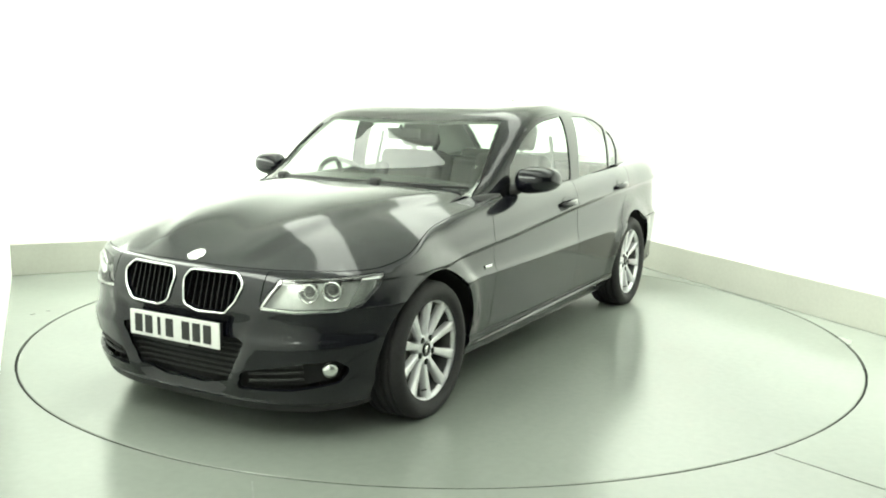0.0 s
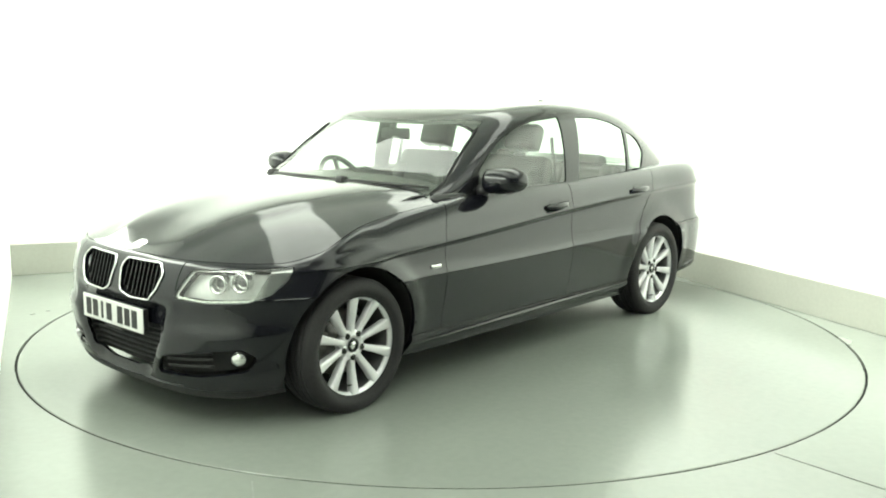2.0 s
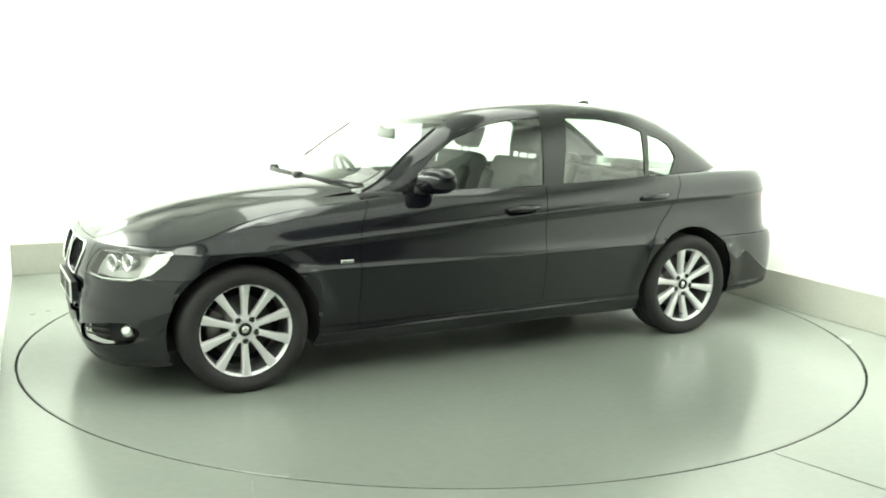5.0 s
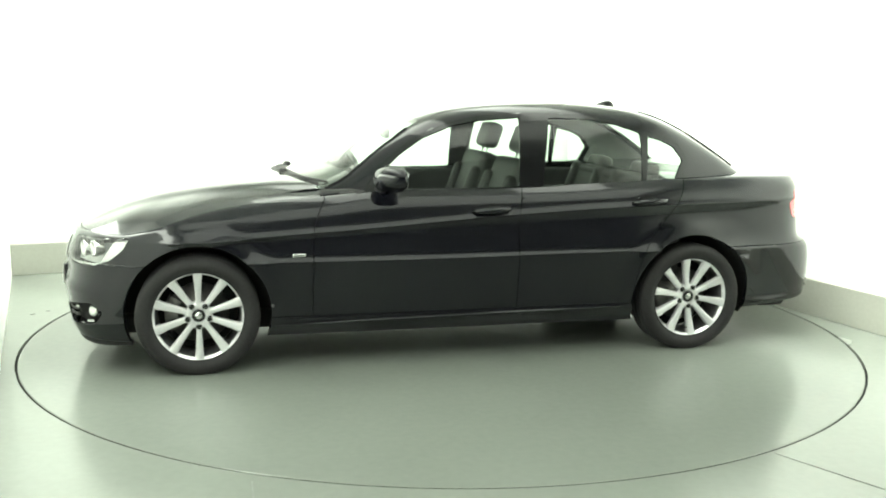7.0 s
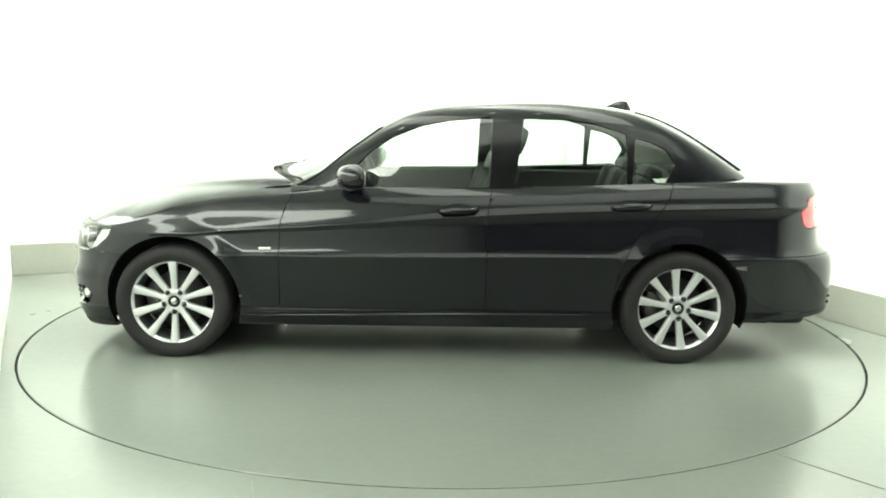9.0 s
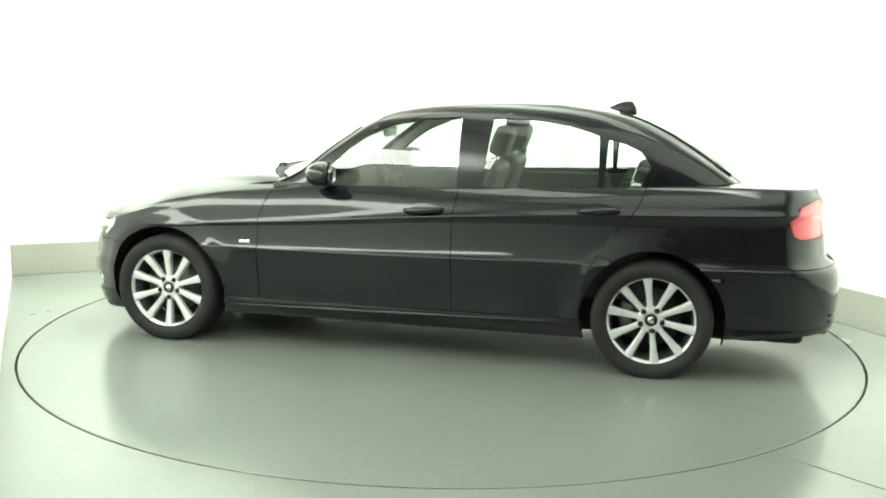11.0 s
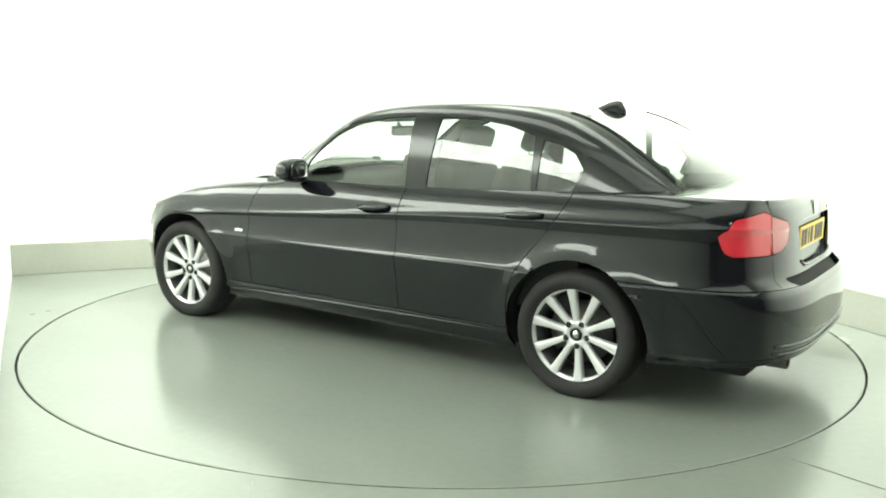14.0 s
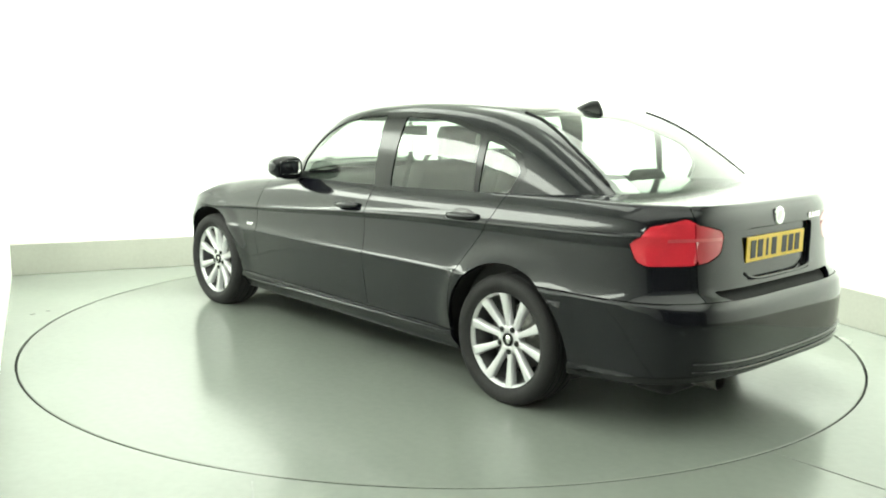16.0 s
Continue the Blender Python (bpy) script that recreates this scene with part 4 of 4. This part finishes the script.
        for key, x0, z0 in (("front_door", -0.165, 0.833), ("rear_door", -1.09, 0.868)):
            pts = [on_side(x0 + dx, z0 - 0.006 * (dx / 0.1), 0.0) for dx in np.linspace(0.105, -0.105, 13)]
            pts = [Vector((p.x, p.y + 0.030 - 0.026 * (abs(k - 6) / 6) ** 3, p.z)) for k, p in enumerate(pts)]
            hb = tube_bm(pts, [0.011 + 0.008 * math.sin(math.pi * k / 12) for k in range(13)], 10)
            hb.transform(m)
            handle = part("door_handle", hb, PAINT, sides[key][i], "black pull handle")
            # flat black patch on the skin, standing in for the shaded hollow behind the handle
            cup = bmesh.new()
            mid = on_side(x0, z0 + 0.004, 0.002)
            vs = []
            for q in range(24):
                a = 2 * math.pi * q / 24
                p = on_side(x0 + 0.070 * math.cos(a), z0 + 0.008 + 0.027 * math.sin(a), 0.0025)
                vs.append(cup.verts.new(p))
            ctr = cup.verts.new(mid + Vector((0, -0.001, 0)))
            for q in range(24):
                cup.faces.new((vs[q], vs[(q + 1) % 24], ctr))
            cup.transform(m)
            part("handle_cup", cup, GLOSS_BLACK, handle)
        p = on_side(0.87, 0.612, 0.003)
        rep = box_bm(0.068, 0.010, 0.019, tuple(p), 0.0045, 3)
        rep.transform(m)
        part("side_repeater", rep, REFLECTOR, sides["front_wing"][i], "small clear side repeater lamp")
        pts = [on_side(x, 0.257 - 0.0155 * x, 0.009) for x in np.linspace(1.0, -0.98, 30)]
        strip = tube_bm(pts, [0.0 + 0.012 * min(1, 3 * k / 29, 3 * (29 - k) / 29) + 0.001 for k in range(30)], 8)
        strip.transform(m)
        part("sill_strip", strip, PAINT, sides["side_skirt"][i])

    # wipers
    for y0, y1, r0 in ((-0.44, 0.14, 0.013), (0.10, 0.66, 0.010)):
        pts, rad = [], []
        for k in range(15):
            y = y0 + (y1 - y0) * k / 14
            x = 0.925 - 0.42 * y * y * (1 + 0.35 * abs(y))
            pts.append(Vector((x, y, hood_z(x) + 0.012 - 0.06 * y * y)))
            rad.append(r0 * (0.6 + 0.4 * math.sin(math.pi * k / 14)))
        arm = part("wiper", tube_bm(pts, rad, 8), BLACK_PLASTIC, car, "black windscreen wiper")
        part("wiper_pivot", box_bm(0.05, 0.06, 0.045, tuple(pts[0 if y0 < 0 else 3]), 0.014, 2), BLACK_PLASTIC, arm)

    # underside and wheel wells
    part("underbody", box_bm(3.75, 1.25, 0.10, (-0.1, 0, 0.225), 0.03, 2), DARK, car, "dark underside of the car")
    part("engine_bay", box_bm(0.62, 1.0, 0.30, (1.40, 0, 0.55), 0.05, 2), DARK, car)
    part("crash_beam", box_bm(0.10, 1.15, 0.50, (1.87, 0, 0.41), 0.04, 2), DARK, car)
    part("boot_floor", box_bm(0.75, 1.0, 0.4, (-1.85, 0, 0.55), 0.05, 2), DARK, car)
    for ax in (AXLE_F, AXLE_R):
        for sy in (1, -1):
            arch = lathe_bm([(0.369, 0.875), (0.378, 0.85), (0.384, 0.56), (0.15, 0.56)], 40, "Y", (math.radians(-18), math.radians(198)))
            arch.transform(Matrix.Translation((ax, 0, HUB_Z)) @ Matrix.Diagonal((1, sy, 1, 1)))
            for v in arch.verts:
                if abs(v.co.y) > 0.7:
                    lim = on_side(v.co.x, min(max(v.co.z, 0.2), 0.66)).y - 0.012
                    v.co.y = math.copysign(min(abs(v.co.y), lim), v.co.y)
            part("wheel_arch_liner", arch, LINER, car, "dark wheel arch liner")

    build_interior(car)
    wheel = build_wheel(car)
    wheel.matrix_basis = pose(AXLE_F, 0.752, HUB_Z)
    for x, sy, roll in ((AXLE_R, 1, 7), (AXLE_F, -1, 11), (AXLE_R, -1, 23)):
        copy_thing(wheel, pose(x, sy * 0.757, HUB_Z, 0, roll, 0 if sy > 0 else 180))
    return car


def antenna_bm():
    bm = bmesh.new()
    rows = []
    for k in range(13):
        t = k / 12
        x = -1.07 - 0.170 * t
        h = 0.066 * math.sin(math.pi * min(t, 0.86) / 2 / 0.86) ** 1.2 * (1 if t < 0.86 else 1 - 0.55 * ((t - 0.86) / 0.14))
        w = 0.026 * math.sin(math.pi * (0.12 + 0.80 * t)) ** 0.6
        z = roof_z(x + 0.03) - 0.006
        rows.append([bm.verts.new((x, w * c, z + (h + 0.006) * s)) for c, s in ((1, 0), (0.75, 0.45), (0.35, 0.85), (0.0, 1.0), (-0.35, 0.85), (-0.75, 0.45), (-1, 0))])
    for a, b in zip(rows, rows[1:]):
        for j in range(6):
            bm.faces.new((a[j], a[j + 1], b[j + 1], b[j]))
    bm.faces.new(rows[-1])
    bm.faces.new(rows[0][::-1])
    bmesh.ops.recalc_face_normals(bm, faces=bm.faces[:])
    return bm


def build_interior(car):
    part("cabin_floor", box_bm(2.6, 1.34, 0.12, (-0.4, 0, 0.33), 0.03, 2), DARK, car)
    for sy in (1, -1):
        part("door_card", box_bm(2.1, 0.05, 0.56, (-0.30, sy * 0.725, 0.66), 0.02, 2), DASH, car, "black door lining")
    part("parcel_shelf", box_bm(0.62, 1.20, 0.05, (-1.52, 0, 0.945), 0.02, 2), DASH, car, "dark parcel shelf under the rear window")
    # dashboard as a swept profile
    bm = bmesh.new()
    prof = [(0.98, 0.60), (0.98, 0.915), (0.85, 0.935), (0.66, 0.945), (0.50, 0.930), (0.44, 0.895), (0.42, 0.82), (0.48, 0.70), (0.55, 0.55)]
    rows = [[bm.verts.new((x - 0.03 * (y / 0.68) ** 2, y, z + (0.035 * math.exp(-((y + 0.36) / 0.16) ** 2) if 0.4 < x < 0.6 and z > 0.88 else 0))) for x, z in prof] for y in np.linspace(-0.68, 0.68, 28)]
    for a, b in zip(rows, rows[1:]):
        for j in range(len(prof) - 1):
            bm.faces.new((a[j], b[j], b[j + 1], a[j + 1]))
    bmesh.ops.recalc_face_normals(bm, faces=bm.faces[:])
    part("dashboard", bm, DASH, car, "black moulded dashboard")
    tilt = Matrix.Translation((0.36, -0.36, 0.895)) @ Matrix.Rotation(math.radians(-65), 4, "Y")
    rim = tube_bm([(0.185 * math.cos(a), 0.185 * math.sin(a), 0) for a in np.linspace(0, 2 * math.pi, 40, endpoint=False)], 0.015, 8, True)
    rim.transform(tilt)
    sw = part("steering_wheel", rim, LEATHER, car, "black steering wheel on the far side")
    hub = lathe_bm([(0.0, 0.02), (0.06, 0.015), (0.075, -0.01), (0.07, -0.04)], 24, "Z")
    for a in (0, math.pi, -math.pi / 2):
        join_bm(hub, box_bm(0.12, 0.035, 0.014, (0.12, 0, 0), 0.005, 1), Matrix.Rotation(a + math.pi / 2, 4, "Z"))
    hub.transform(tilt)
    part("wheel_boss", hub, DASH, sw)
    for x, ys, front in ((-0.12, (0.36, -0.36), True), (-0.98, (0.34, -0.34), False)):
        for y in ys:
            lean = Matrix.Rotation(math.radians(-20), 4, "Y")
            base = part("seat", box_bm(0.52, 0.50, 0.16, (x + 0.16, y, 0.50), 0.06, 4), LEATHER, car, "black leather seat")
            back = box_bm(0.13, 0.50 if front else 0.60, 0.62 if front else 0.52, (0, 0, 0.30 if front else 0.24), 0.055, 4)
            back.transform(Matrix.Translation((x - 0.14, y, 0.50)) @ lean)
            part("backrest", back, LEATHER, base)
            for bol in (-1, 1):
                side = box_bm(0.09, 0.09, 0.44, (0.06, bol * 0.20, 0.28), 0.04, 3)
                side.transform(Matrix.Translation((x - 0.14, y, 0.50)) @ lean)
                part("side_bolster", side, LEATHER, base)
            hz = 0.73 if front else 0.515
            head = box_bm(0.10, 0.25, 0.17 if front else 0.14, (0.005, 0, hz), 0.045, 4)
            head.transform(Matrix.Translation((x - 0.14, y, 0.50)) @ lean)
            part("headrest", head, LEATHER, base, "padded black headrest")
            for dy in (-0.05, 0.05):
                post = tube_bm([(0, dy, 0.50), (0, dy, hz)], 0.006, 6)
                post.transform(Matrix.Translation((x - 0.14, y, 0.50)) @ lean)
                part("headrest_post", post, CHROME, base)
    mir = box_bm(0.03, 0.22, 0.065, (0.275, 0, 1.215), 0.014, 3)
    mo = part("interior_mirror", mir, GLOSS_BLACK, car, "black interior rear-view mirror")
    part("mirror_stem", tube_bm([(0.285, 0, 1.235), (0.315, 0, 1.262)], 0.012, 8), GLOSS_BLACK, mo)
    part("centre_console", box_bm(1.0, 0.20, 0.22, (0.05, 0, 0.50), 0.04, 3), DASH, car)
    for sy in (1, -1):
        belt = tube_bm([(-0.44, sy * 0.615, 1.20), (-0.42, sy * 0.66, 0.95), (-0.40, sy * 0.67, 0.60)], 0.012, 6)
        part("seat_belt", belt, DASH, car)


# ---- the place ----
build_room()
build_floor_marks()
turntable = build_turntable()
car = build_car()


def motions():
    walk(turntable, [(t, pose(0, 0, 0, 0, 0, a)) for t, a in HEADINGS])
    walk(car, [(t, pose(0, 0, 0, 0, 0, a) @ pose(CAR_X, CAR_Y, 0)) for t, a in HEADINGS])


motions()
